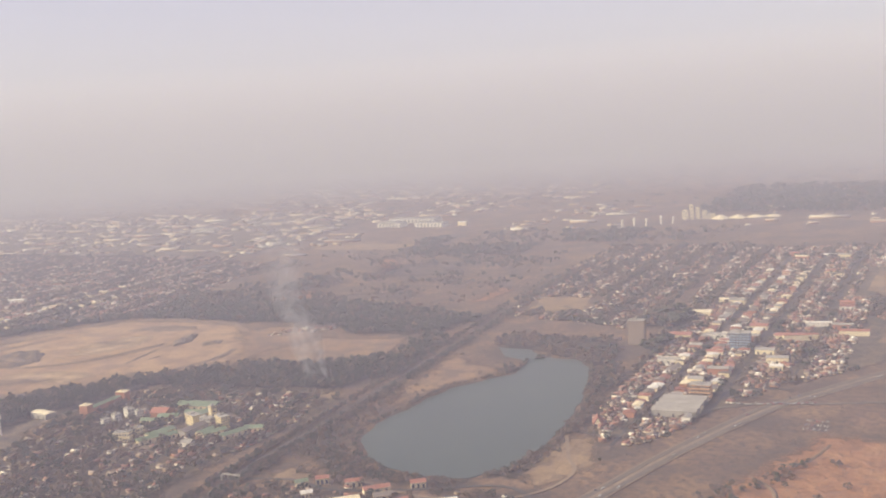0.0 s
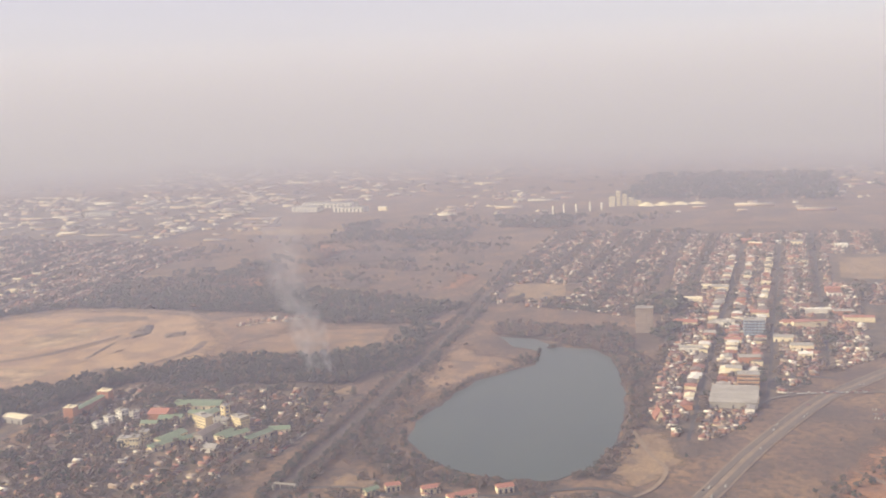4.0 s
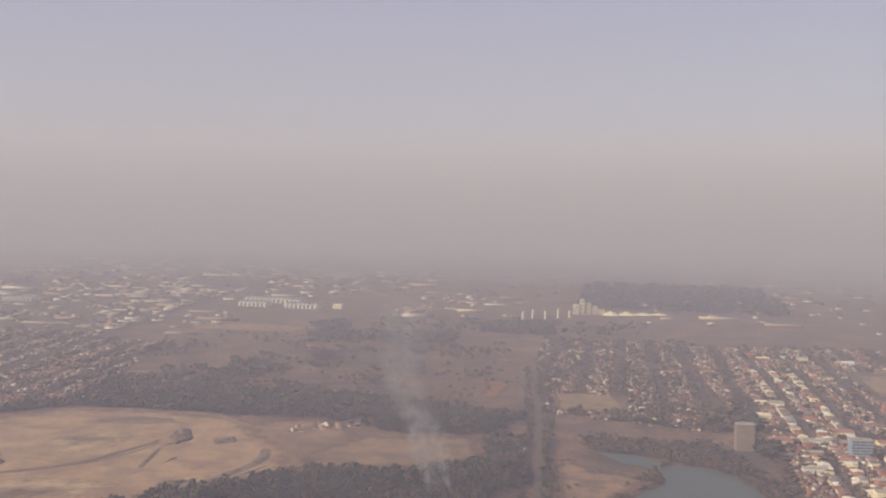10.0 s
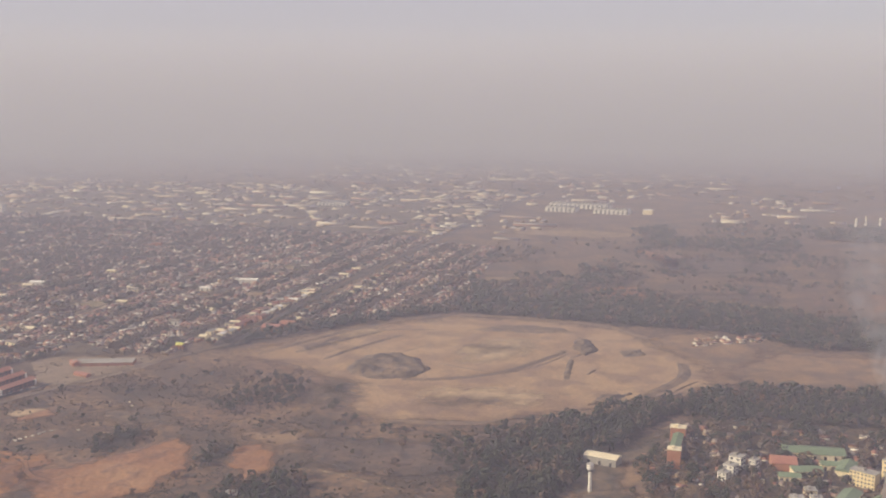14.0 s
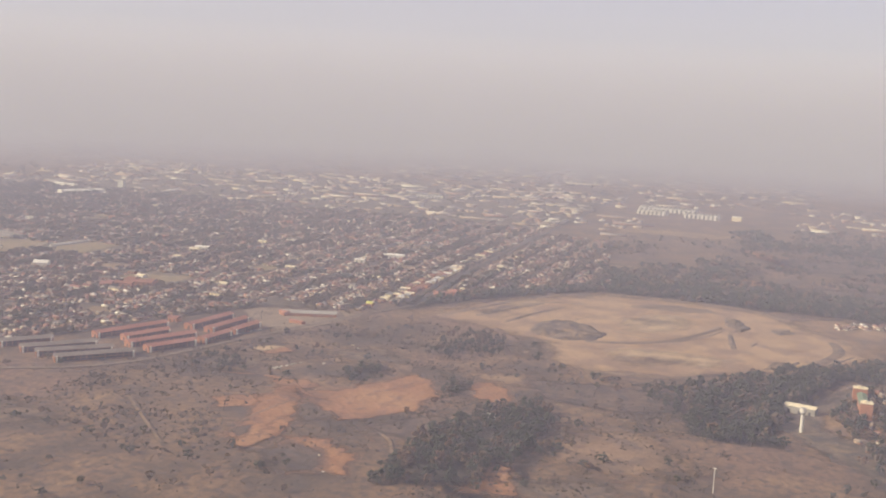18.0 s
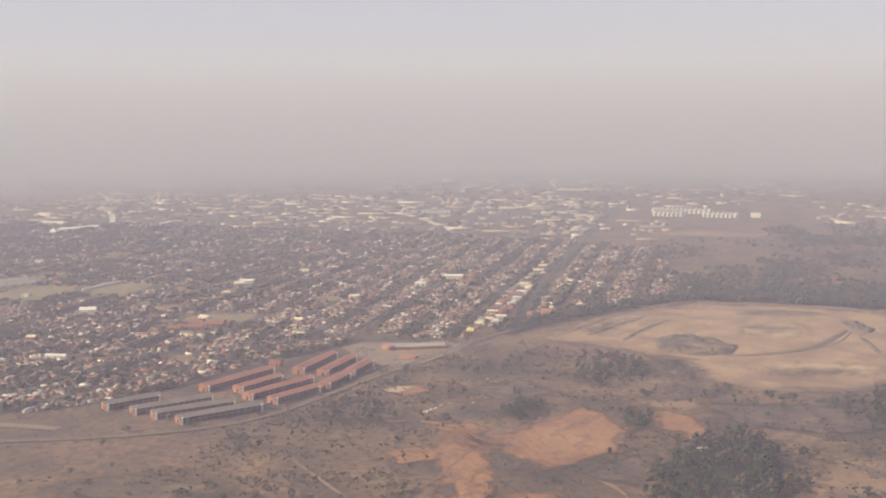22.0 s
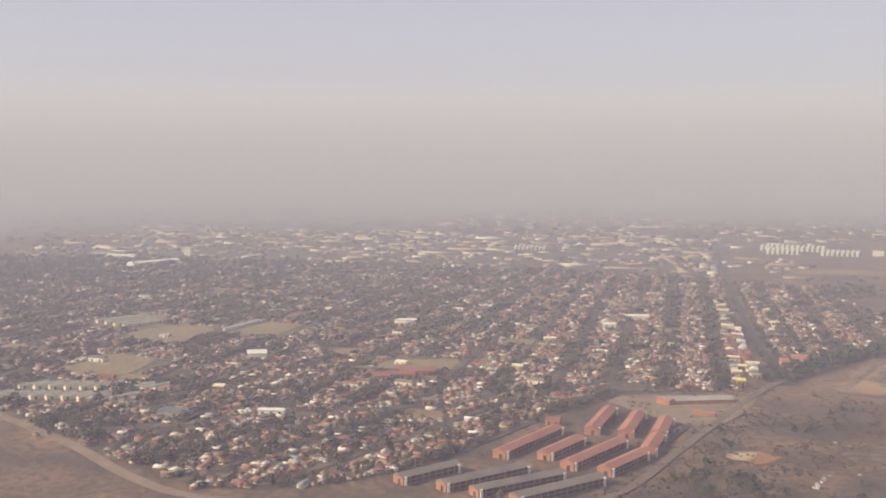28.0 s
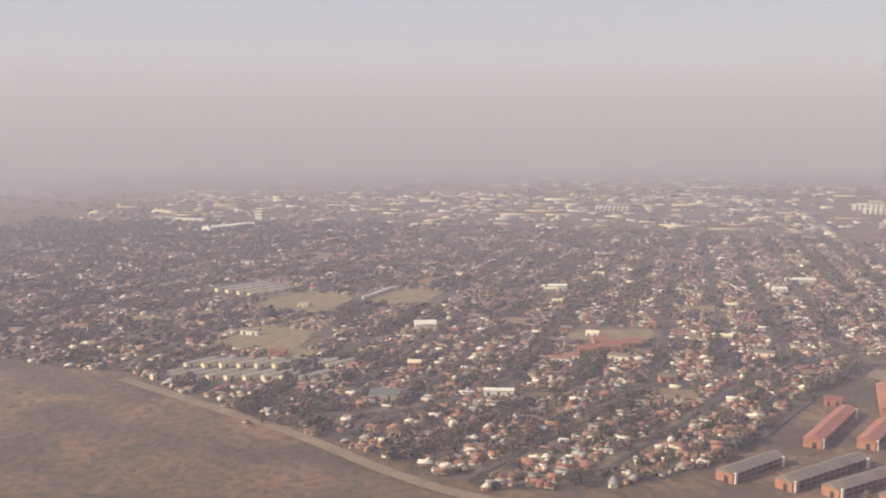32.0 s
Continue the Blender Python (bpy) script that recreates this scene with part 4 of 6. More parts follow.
def suburb(streets, y0, y1, poly, group, near_y=0, lot=4.5, rows=(8.0, 11.6, 15.2), half=18.0, sheds=0.45, road=True, tree=0.85, fill=0.84, band=4.6):
    """Streets as functions x(y): a tree-lined band, rows of houses on both sides of it, and yards between."""
    for fx in streets:
        leafy = tree * rnd.choice((0.35, 0.55, 0.8, 1.05))
        wave = rnd.uniform(0, 50)
        runs, run = [], []
        for y in np.arange(y0, y1, 8.0):
            if inside(poly, fx(y), y) and is_free(fx(y), y):
                run.append((fx(y), y))
            elif run:
                runs.append(run)
                run = []
        for run in runs + [run]:
            if len(run) < 3 or not road:
                continue
            tagged(part("street", ribbon(run, 2.0, 0.5), M_TAR), "narrow asphalt street between the houses", "road", kind="structure")
            for x, y in run:
                for k in range(3):
                    block_off(x, y + 3 * k, 0.6)
        for side in (-1, 1):
            for row in rows:
                y = y0 + rnd.uniform(0, lot)
                while y < y1:
                    x = fx(y) + side * (row + rnd.uniform(-2.0, 2.0) * (1 + 1.4 * min(1.0, max(0.0, (-1010 - fx(y)) / 150))))
                    if inside(poly, x, y) and rnd.random() < fill * (1 - loose(x) * (0.35 + 0.9 * noise.noise(Vector((x * 0.025, y * 0.025, 21))))):
                        add_house(x, y, 0, y < near_y, group)
                    if rnd.random() < sheds:
                        xs, ys = fx(y) + side * (row + rnd.uniform(2, 5)), y + rnd.uniform(2, 4)
                        if inside(poly, xs, ys) and is_free(xs, ys):
                            SHED_SPOTS.append((0, xs, ys, 0.25, rnd.choice((0, math.pi / 2)), rnd.uniform(0.4, 0.8), rnd.uniform(0.5, 0.8), 0.8))
                    y += lot * rnd.uniform(0.75, 1.35) * (1.0 if y < 800 else 1.25)
            y = y0
            while y < y1:
                for _ in range(2):
                    x = fx(y) + side * rnd.uniform(1.4, band)
                    if inside(poly, x, y) and rnd.random() < leafy * (1 - 0.5 * loose(x)) * max(0.1, 0.7 + 1.3 * noise.noise(Vector((wave, y * 0.012, 11)))):
                        plant(x, y + rnd.uniform(-1, 1), rnd.uniform(2.8, 5.2), pick_kind(0.3, 0.6), 1.15)
                for _ in range(2 + (rnd.random() < loose(fx(y)))):
                    x = fx(y) + side * rnd.uniform(5.0, half)
                    if not inside(poly, x, y) or rnd.random() > tree:
                        continue
                    big = noise.noise(Vector((x * 0.03, y * 0.03, 4))) > 0.12
                    plant(x, y + rnd.uniform(-2, 2), rnd.uniform(3.2, 5.0) if big else rnd.uniform(1.4, 3.2), pick_kind(0.45, 0.42), 1.1)
                y += rnd.uniform(2.2, 4.2) * (1.0 if y < 800 else 1.3)


def finish_houses():
    for spot, roof, wall, group in NEAR_HOUSES:
        house(*spot, roof, wall, group)
    walls = [(k, x, y, 0, t, s, s, s) for k, x, y, t, s in HOUSE_SPOTS]
    tagged(part("far_house_walls", scatter("far_house_walls", [h[0] for h in HOUSES], walls, M_WALL), None), "cream, white and brick walls of the suburb's houses", "houses", kind="stuff")
    tagged(part("far_house_roofs", scatter("far_house_roofs", [h[1] for h in HOUSES], walls, M_ROOF), None), "red, brown, grey and white roofs of the suburb's houses", "houses", kind="stuff")
    tagged(part("yard_shed_walls", scatter("yard_shed_walls", [SHED[0]], SHED_SPOTS, M_WALL), None), "small plastered outbuildings in the back yards", "sheds", kind="stuff")
    tagged(part("yard_shed_roofs", scatter("yard_shed_roofs", [SHED[1]], SHED_SPOTS, M_ROOF), None), "low sheet roofs of the yard outbuildings", "sheds", kind="stuff")


# ---- larger buildings ----
def block(name, label, category, x, y, turn, w, d, h, floors, cols, wall, roof=None, sides=2, rise=0.0, group="", strip=False, extra=None):
    """A building of several storeys with window rows on the front and the sides. rise > 0: a pitched roof."""
    ob = new(name)
    ob.location, ob.rotation_euler = (x, y, 0), (0, 0, radians(turn))
    tagged(ob, label, category, group)
    part("wall", box(-w / 2, -d / 2, -0.2, w / 2, d / 2, h), wall, ob)
    if rise:
        part("roof", gable(w, d, h, rise, 0.3), roof or M_TILE, ob)
    else:
        rf = part("roof", joined(box(-w / 2 - 0.15, -d / 2 - 0.15, h, w / 2 + 0.15, d / 2 + 0.15, h + 0.3), box(-w / 4, -d / 5, h + 0.3, 0, d / 4, h + 1.2)), roof or M_GREY, ob)
    if floors and cols:
        fh, cw = h / floors, w / cols
        me = mesh_from("window", *tris_of(box(-cw * (0.46 if strip else 0.24), -0.06, 0, cw * (0.46 if strip else 0.24), 0.06, fh * 0.4)), M_DARK)
        sill = mesh_from("window_sill", *tris_of(box(-cw * 0.3, -0.16, -0.14, cw * 0.3, 0.16, 0)), M_WHITE)
        for side in (-1, 1) if sides > 1 else (-1,):
            for f in range(floors):
                for c in range(cols):
                    wn = part("window", me, None, ob)
                    if side < 0:
                        part("window_sill", sill, None, wn)
                    wn.location = (-w / 2 + (c + 0.5) * cw, side * (d / 2 + 0.02), (f + 0.3) * fh)
        nd = max(1, int(d / cw + 0.5))
        if nd <= 3 or sides > 2:
            for side in (-1, 1):
                for f in range(floors):
                    for c in range(min(nd, 4)):
                        wn = part("window", me, None, ob)
                        wn.location, wn.rotation_euler = (side * (w / 2 + 0.02), -d / 2 + (c + 0.5) * d / min(nd, 4), (f + 0.3) * fh), (0, 0, math.pi / 2)
    block_off(x, y, max(w, d) / 2 * 0.8)
    return ob


def hall(x, y, turn, w, d, h, wall, roof, label, group="", rise=None, name="shed_building", doors=0):
    """A low hall with a shallow pitched roof."""
    ob = new(name)
    ob.location, ob.rotation_euler = (x, y, 0), (0, 0, radians(turn))
    tagged(ob, label, "building", group)
    part("wall", box(-w / 2, -d / 2, -0.2, w / 2, d / 2, h), wall, ob)
    part("roof", gable(w, d, h, d * 0.12 if rise is None else rise, 0.25), roof, ob)
    for k in range(doors):
        part("door", box(-0.6, -0.05, 0, 0.6, 0.05, min(h * 0.75, 2.2)), M_DARK, ob).location = (-w / 2 + (k + 0.5) * w / doors, -d / 2 - 0.03, 0)
    block_off(x, y, min(w, d) / 2)
    return ob


def sawtooth(x, y, turn, w, d, h, n, label):
    """A factory hall under a saw-tooth roof of n teeth."""
    ob = new("factory")
    ob.location, ob.rotation_euler = (x, y, 0), (0, 0, radians(turn))
    tagged(ob, label, "factory")
    part("wall", box(-w / 2, -d / 2, -0.2, w / 2, d / 2, h), M_WHITE, ob)
    s = w / n
    part("roof_deck", box(-w / 2 + 0.2, -d / 2 + 0.2, h, w / 2 - 0.2, d / 2 - 0.2, h + 0.08), M_WHITE, ob, "pale flat roof between the teeth")
    bm = bmesh.new()
    v = [bm.verts.new(p) for p in ((0, -d / 2, 0), (s * 0.75, -d / 2, 0), (s * 0.75, -d / 2, s * 0.4), (0, d / 2, 0), (s * 0.75, d / 2, 0), (s * 0.75, d / 2, s * 0.4))]
    for q in ((0, 1, 2), (3, 5, 4), (1, 4, 5, 2), (0, 2, 5, 3), (0, 3, 4, 1)):
        bm.faces.new([v[i] for i in q])
    me = mesh_from("roof_tooth", *tris_of(bm), M_WHITE)
    bay = mesh_from("bay_opening", *tris_of(box(-s * 0.2, -0.1, 0, s * 0.2, 0.1, h * 0.9)), M_DARK)
    for k in range(n):
        part("bay_opening", bay, None, ob).location = (-w / 2 + (k + 0.75) * s, -d / 2 - 0.05, 0.1)
        tooth = part("roof_tooth", me, None, ob)
        tooth.location = (-w / 2 + k * s, 0, h + 0.08)
        part("roof_glazing", box(s * 0.75 + 0.02, -d / 2 + 0.3, 0.02, s * 0.98, d / 2 - 0.3, s * 0.06), M_DARK, tooth, "dark upright roof glazing")
    return ob


# ---- the hostel rows by the railway ----
M_OLDROOF = surface("weathered_roof", ((0.3, (0.17, 0.14, 0.12)), (0.7, (0.25, 0.21, 0.18))), 0.1, 0.9, mixed=0.3)
def hostel(a, b, label, roof, wall, width=7.0, h=3.6, bays=6):
    """A long barrack between two points on its ridge."""
    (x0, y0), (x1, y1) = a, b
    w = math.hypot(x1 - x0, y1 - y0)
    ob = new("hostel_block")
    ob.location, ob.rotation_euler = ((x0 + x1) / 2, (y0 + y1) / 2, 0), (0, 0, math.atan2(y1 - y0, x1 - x0))
    tagged(ob, label, "barrack", "hostel blocks in curved rows")
    part("wall", box(-w / 2, -width / 2, -0.2, w / 2, width / 2, h), wall, ob)
    part("roof", gable(w, width, h, 1.5, 0.4), roof, ob)
    n = max(4, int(w / 3.4))
    # flat dark panels: the shade inside the open galleries, put in as colour
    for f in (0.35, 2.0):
        part("gallery", box(-w / 2 + 0.4, -width / 2 - 0.04, f, w / 2 - 0.4, -width / 2 + 0.02, f + 1.35), M_DARK, ob, "dark panel with the open galleries' shade painted in")
    post = mesh_from("pillar", *tris_of(box(-0.14, -0.12, 0, 0.14, 0.02, h)), M_BRICK)
    for k in range(n + 1):
        part("pillar", post, None, ob).location = (-w / 2 + 0.3 + k * (w - 0.6) / n, -width / 2 - 0.06, 0)
    for s in (-1, 1):
        part("stair_tower", box(-0.5, -width / 2 - 0.9, 0, 0.5, -width / 2, h + 0.3), M_WHITE, ob, "pale stair tower").location = (s * w * 0.5 - s * 1.2, 0, 0)
        part("gate", box(-0.05, -0.8, 0, 0.05, 0.8, 2.4), M_DARK, ob).location = (s * (w / 2 + 0.03), -0.8, 0)
    for k in range(8):
        block_off(x0 + (x1 - x0) * k / 7, y0 + (y1 - y0) * k / 7, 4.5)


for a, b in (((-1008, 421), (-991, 473)), ((-988, 425), (-977, 457)), ((-975, 413), (-957, 459)), ((-957, 474), (-955, 516)), ((-958, 410), (-945, 442)), ((-943, 446), (-941, 474)), ((-941, 478), (-940, 508)), ((-974, 475), (-971, 521))):
    hostel(a, b, "long orange-tiled brick hostel block with dark shaded galleries", M_TILE, M_BRICK)
for a, b in (((-1020, 369), (-992, 405)), ((-1005, 366), (-975, 400)), ((-987, 362), (-958, 399)), ((-1040, 372), (-1022, 398))):
    hostel(a, b, "long hostel block under a weathered dark grey sheet roof", M_OLDROOF, M_BRICK)
patch("paved_yard", [(-972, 549), (-967, 561), (-911, 582), (-901, 578), (-902, 561), (-911, 531), (-918, 512), (-935, 514), (-954, 533)], 0.45, M_PALE, "pale dusty yard above the hostel rows", "yard", 8, 1)
hall(-928, 562, 25, 40, 11, 2.6, M_BRICK, M_GREY, "long grey-roofed depot in the dusty yard")
hall(-944, 553, -35, 9, 6, 3, M_BRICK, M_TILE, "small red-roofed brick depot wing")
hall(-922, 533, -10, 12, 4, 2.2, M_BRICK, M_TILE, "low red-roofed shed at the yard's edge")
for pts, w, mat, label in (([(-1075, 300), (-1000, 335), (-952, 380), (-930, 458), (-912, 531), (-896, 591), (-880, 640)], 4.5, M_BALLAST, "brown railway line past the hostel"), ([(-1330, 440), (-1215, 383), (-1153, 345), (-1110, 330), (-1040, 335)], 6, M_PALE, "pale dirt road along the suburb's edge"), ([(-967, 378), (-951, 432), (-935, 480), (-928, 512)], 2.4, M_TAR, "grey service road beside the hostel rows"), ([(-1235, 395), (-1181, 423), (-1150, 462), (-1108, 484), (-1075, 502), (-1035, 520), (-1011, 560), (-985, 600)], 3.2, M_TAR, "broad cross street through the suburb"), ([(-210, 555), (-196, 520), (-186, 500), (-192, 470), (-215, 450), (-250, 445), (-290, 455)], 2.2, M_PALE, "pale park road around the lake"), ([(-170, 610), (-150, 660), (-128, 676), (-101, 681)], 3, M_TAR, "slip road to the highway"), ([(-250, 345), (-232, 380), (-225, 420), (-236, 450)], 2.4, M_TAR, "narrow town street near the lake"), ([(-367, 436), (-330, 446), (-300, 440), (-262, 450), (-215, 470), (-190, 455)], 2.6, M_TAR, "road along the lake's end")):
    run = smooth(pts, 5)
    tagged(part("road" if mat != M_BALLAST else "railway_bed", ribbon(run, w, 0.55), mat), label, "road" if mat != M_BALLAST else "railway", kind="structure")
    for x, y in run:
        block_off(x, y, w / 2 + 1)
for line in ([(-330, 60), (-250, 250), (-213, 348), (-195, 395), (-169, 458), (-145, 540), (-114, 625), (-90, 668), (-40, 745), (60, 880)], [(-345, 200), (-357, 380), (-364, 438), (-368, 497), (-371, 578), (-378, 699), (-388, 849), (-410, 1080)], [(-868, 560), (-877, 613), (-886, 700), (-901, 814), (-929, 1149), (-968, 1680)]):
    for x, y in smooth(line, 14):
        block_off(x, y, 7)
for poly in (LAKE, INLET, DUMP, STRIP, *RED_CLEARINGS):
    for x in np.arange(min(p[0] for p in poly), max(p[0] for p in poly), 3.0):
        for y in np.arange(min(p[1] for p in poly), max(p[1] for p in poly), 3.0):
            if inside(poly, x, y):
                block_off(x, y, 0.1)

for x0, y0, x1, y1 in ((-72, 742, 70, 830), (-74, 830, 70, 905), (-92, 995, 80, 1160), (-380, 894, -316, 962)):
    for x in np.arange(x0, x1, 3.0):
        for y in np.arange(y0, y1, 3.0):
            block_off(x, y, 0.1)

# ---- hospital quarter ----
GRP = "hospital buildings"
block("hospital_block", "sunlit cream hospital block with rows of windows", "hospital", -453, 514, -24, 12, 6, 7.5, 4, 7, M_HOSPITAL, group=GRP)
block("hospital_block", "sunlit cream hospital block with rows of windows", "hospital", -429, 514, -28, 10, 6, 8.5, 5, 6, M_HOSPITAL, group=GRP, sides=3)
block("hospital_tower", "narrow cream stair tower over the hospital", "tower", -443, 522, -25, 4, 4, 11.5, 5, 1, M_HOSPITAL, group=GRP)
block("hospital_link", "dark brick link between the hospital blocks", "building", -440, 512, 0, 9, 4, 7, 3, 3, M_GREY, M_GREY, group=GRP)
for x, y, t, w, d in ((-425, 500, 62, 16, 6), (-411, 502, 70, 18, 6), (-404, 514, 20, 12, 6), (-457, 479, 65, 20, 6), (-474, 546, 12, 20, 7), (-466, 532, 12, 14, 6), (-448, 490, 60, 12, 5), (-486, 508, 10, 10, 5)):
    hall(x, y, t, w, d, 3, M_CREAM, M_GREEN, "green sheet-roofed hospital ward", "hospital wards", 1.4, "hospital_ward", 4)
hall(-428, 478, 5, 9, 6, 3, M_WHITE, M_GREY, "grey-roofed house with white walls", "", 1.6, "house", 2)
for x, y, w, h in ((-515, 499, 4.5, 4), (-513, 507, 5.5, 5.2), (-511, 517, 6.5, 6.4), (-503, 518, 3.5, 5.2)):
    block("apartment_block", "stepped white apartment block with dark windows", "apartment block", x, y, -22, w, 5, h, 3, 2, M_WHITE, sides=3, group="stepped white flats")
hall(-490, 526, 10, 12, 12, 4, M_BRICK, M_TILE, "square red-roofed brick hall", "", 2, "hall")
for x, y, w, h in ((-481, 476, 6, 5), (-473, 475, 5, 6.5), (-476, 488, 5, 5)):
    block("apartment_block", "small cream apartment house", "apartment block", x, y, 15, w, 5, h, 2, 3, M_CREAM, sides=2)
block("brick_slab", "plain orange-brick end block with a cream parapet", "apartment block", -540, 507, 5, 6.5, 6, 9.5, 3, 0, M_BRICK, M_CREAM)
hall(-542, 526, 94, 30, 5, 6, M_BRICK, M_GREEN, "long green-roofed wing behind the brick block", "", 0.8, "brick_wing", 4)
block("brick_slab", "plain orange-brick end block with a cream parapet", "apartment block", -544, 546, 5, 8, 6, 8, 3, 0, M_BRICK, M_CREAM)
for x, y, t, w, d in ((-477, 549, 8, 30, 12), (-461, 530, 80, 16, 8), (-460, 490, 75, 18, 8), (-479, 520, 20, 14, 8), (-431, 500, 80, 12, 7)):
    hall(x, y, t, w, d, 3, M_CREAM, M_GREEN, "broad dull green sheet-roofed hospital ward", "hospital wards", 1.4, "hospital_ward", 4)
hall(-442, 500, 85, 20, 7, 4, M_GREY, M_OLDROOF, "long brown-roofed hospital wing", "hospital wards", 1.5, "hospital_ward", 3)
hall(-574, 500, -8, 17, 8, 4, M_GREY, M_CREAM, "pale hall with a shallow sheet roof", "", 1.0, "hall", 3)


def water_tower(x, y, h):
    ob = new("water_tower")
    ob.location = (x, y, 0)
    tagged(ob, "slender concrete water tower with a round tank", "water tower")
    part("shaft", cylinder(1.0, -0.2, h * 0.72, 12, r2=0.75), M_WHITE, ob)
    part("tank", cylinder(0.8, h * 0.7, h * 0.8, 16, r2=1.7), M_GREY, ob)
    part("tank_wall", cylinder(1.7, h * 0.8, h * 0.96, 16), M_WHITE, ob)
    part("cap", cylinder(1.8, h * 0.96, h, 16, r2=0.4), M_GREY, ob)


water_tower(-571, 461, 14)

# ---- town by the lake ----
block("tower_block", "ten-storey tan concrete tower block", "apartment block", -234, 786, 6, 13, 8, 19, 10, 6, surface("tan_concrete", ((0.3, (0.3, 0.22, 0.165)), (0.7, (0.38, 0.28, 0.21))), 0.2, 1.0, mixed=0.25), M_GREY, sides=3)
block("office_block", "pale blue glass-clad office block", "office block", -154, 785, 4, 15, 9, 12.5, 6, 6, M_BLUE, M_GREY, sides=2, strip=True)
block("office_block", "orange-brick office block with window bands", "office block", -153, 650, 4, 13, 8, 9.4, 4, 6, surface("orange_brick", ((0.3, (0.5, 0.27, 0.12)), (0.7, (0.6, 0.35, 0.17))), 0.3, 1.5, mixed=0.25), M_GREY, strip=True)
for k in range(4):
    hall(-160, 610 + k * 9, 3, 27, 8.5, 4, M_GREY, M_GREY, "grey sheet-roofed factory hall in a row", "factory halls", 1.0, "factory_hall", 3)
hall(-108, 868, 10, 20, 5, 4, M_WHITE, M_WHITE, "white terraced row on the hill street")
hall(-79, 843, 5, 22, 8, 4, M_CREAM, M_TILE, "cream school wing with an orange roof")
hall(-115, 818, 20, 26, 5, 5, M_CREAM, M_TILE, "long cream apartment row with a red roof")


def chapel(x, y):
    ob = new("chapel")
    ob.location, ob.rotation_euler = (x, y, 0), (0, 0, radians(20))
    tagged(ob, "small chapel with a steep yellow-white front gable", "chapel")
    part("wall", box(-3, -4, -0.2, 3, 4, 2.2), M_BRICK, ob)
    part("roof", moved(gable(8, 6, 2.2, 4.2), turn=math.pi / 2), M_DARKTILE, ob)
    bm = bmesh.new()
    f = [bm.verts.new(p) for p in ((-2.8, -4.45, 0.3), (2.8, -4.45, 0.3), (0, -4.45, 5.9))]
    b = [bm.verts.new((p.co.x, -4.75, p.co.z)) for p in f]
    for q in ((f[0], f[1], f[2]), (b[2], b[1], b[0]), (f[0], b[0], b[1], f[1]), (f[1], b[1], b[2], f[2]), (f[2], b[2], b[0], f[0])):
        bm.faces.new(q)
    part("gable_front", bm, M_CREAM, ob, "sunlit cream gable front")


chapel(-199, 580)
# beside the highway
for k in range(2):
    for j in range(8):
        hall(-228 + 2.1 * j + 3.6 * k, 371 + 3.2 * j - 2.4 * k, 57, 3.2, 3.4, 1.8, M_WHITE, M_STEEL, "small grey ridged market roof in a double row", "row of small ridged roofs", 0.9, "market_stall")
for k in range(3):
    hall(-261 + 5.5 * k, 388 + 5.5 * k, 50, 6, 12, 3.4, M_CREAM, M_WHITE if k == 0 else M_GREY, "pale ribbed sheet-roofed warehouse", "warehouses by the lake", 0.9, "warehouse", 2)
hall(-252, 358, 50, 18, 9, 3, M_BRICK, M_TILE, "large red-roofed brick hall", "", 2.2, "hall", 3)
block("cream_tower", "cream stair tower with window slots", "tower", -261, 372, 40, 3, 3, 7, 4, 1, M_CREAM)
hall(-268, 360, 40, 9, 6, 3.5, M_CREAM, M_CREAM, "cream factory with a tall front", "", 1.0, "factory_hall", 2)
block("church_tower", "white church tower with a brown base", "tower", -225, 413, 10, 3, 3, 11, 3, 1, M_CREAM, M_TILE, rise=1.8)
for x, y, w, d, roof in ((-281, 424, 15, 9, M_CREAM), (-264, 419, 14, 9, M_OLDROOF), (-255, 431, 12, 6, M_TILE), (-257, 458, 8, 5, M_TILE), (-274, 444, 14, 5, M_TILE), (-266, 437, 10, 6, M_OLDROOF), (-231, 437, 13, 9, M_WHITE), (-238, 426, 7, 6, M_OLDROOF), (-200, 437, 9, 4, M_WHITE), (-243, 408, 4, 3, M_WHITE), (-240, 398, 4, 3, M_WHITE), (-310, 448, 7, 4, M_TILE), (-306, 427, 6, 4, M_WHITE), (-318, 440, 7, 4, M_GREEN), (-291, 449, 9, 4, M_TILE), (-332, 407, 9, 5, M_TILE), (-215, 398, 5, 4, M_WHITE), (-211, 411, 9, 4, M_TILE)):
    hall(x, y, rnd.uniform(30, 55), w, d, 3, M_CREAM, roof, "low plastered building with a pitched roof beside the lake road", "lake road buildings", 1.3, "workshop", 3)


def gantry(x, y):
    ob = new("sign_gantry")
    ob.location, ob.rotation_euler = (x, y, 0.6), (0, 0, radians(-20))
    tagged(ob, "white steel sign gantry across the highway", "gantry")
    for s in (-7, 7):
        part("post", box(s - 0.18, -0.18, 0, s + 0.18, 0.18, 3.4), M_WHITE, ob)
    part("beam", box(-7.2, -0.22, 3.2, 7.2, 0.22, 3.8), M_WHITE, ob)
    part("sign", box(-4, -0.3, 2.7, -0.5, -0.22, 4.2), M_GREEN, ob, "blank green direction sign")


gantry(-196, 392)


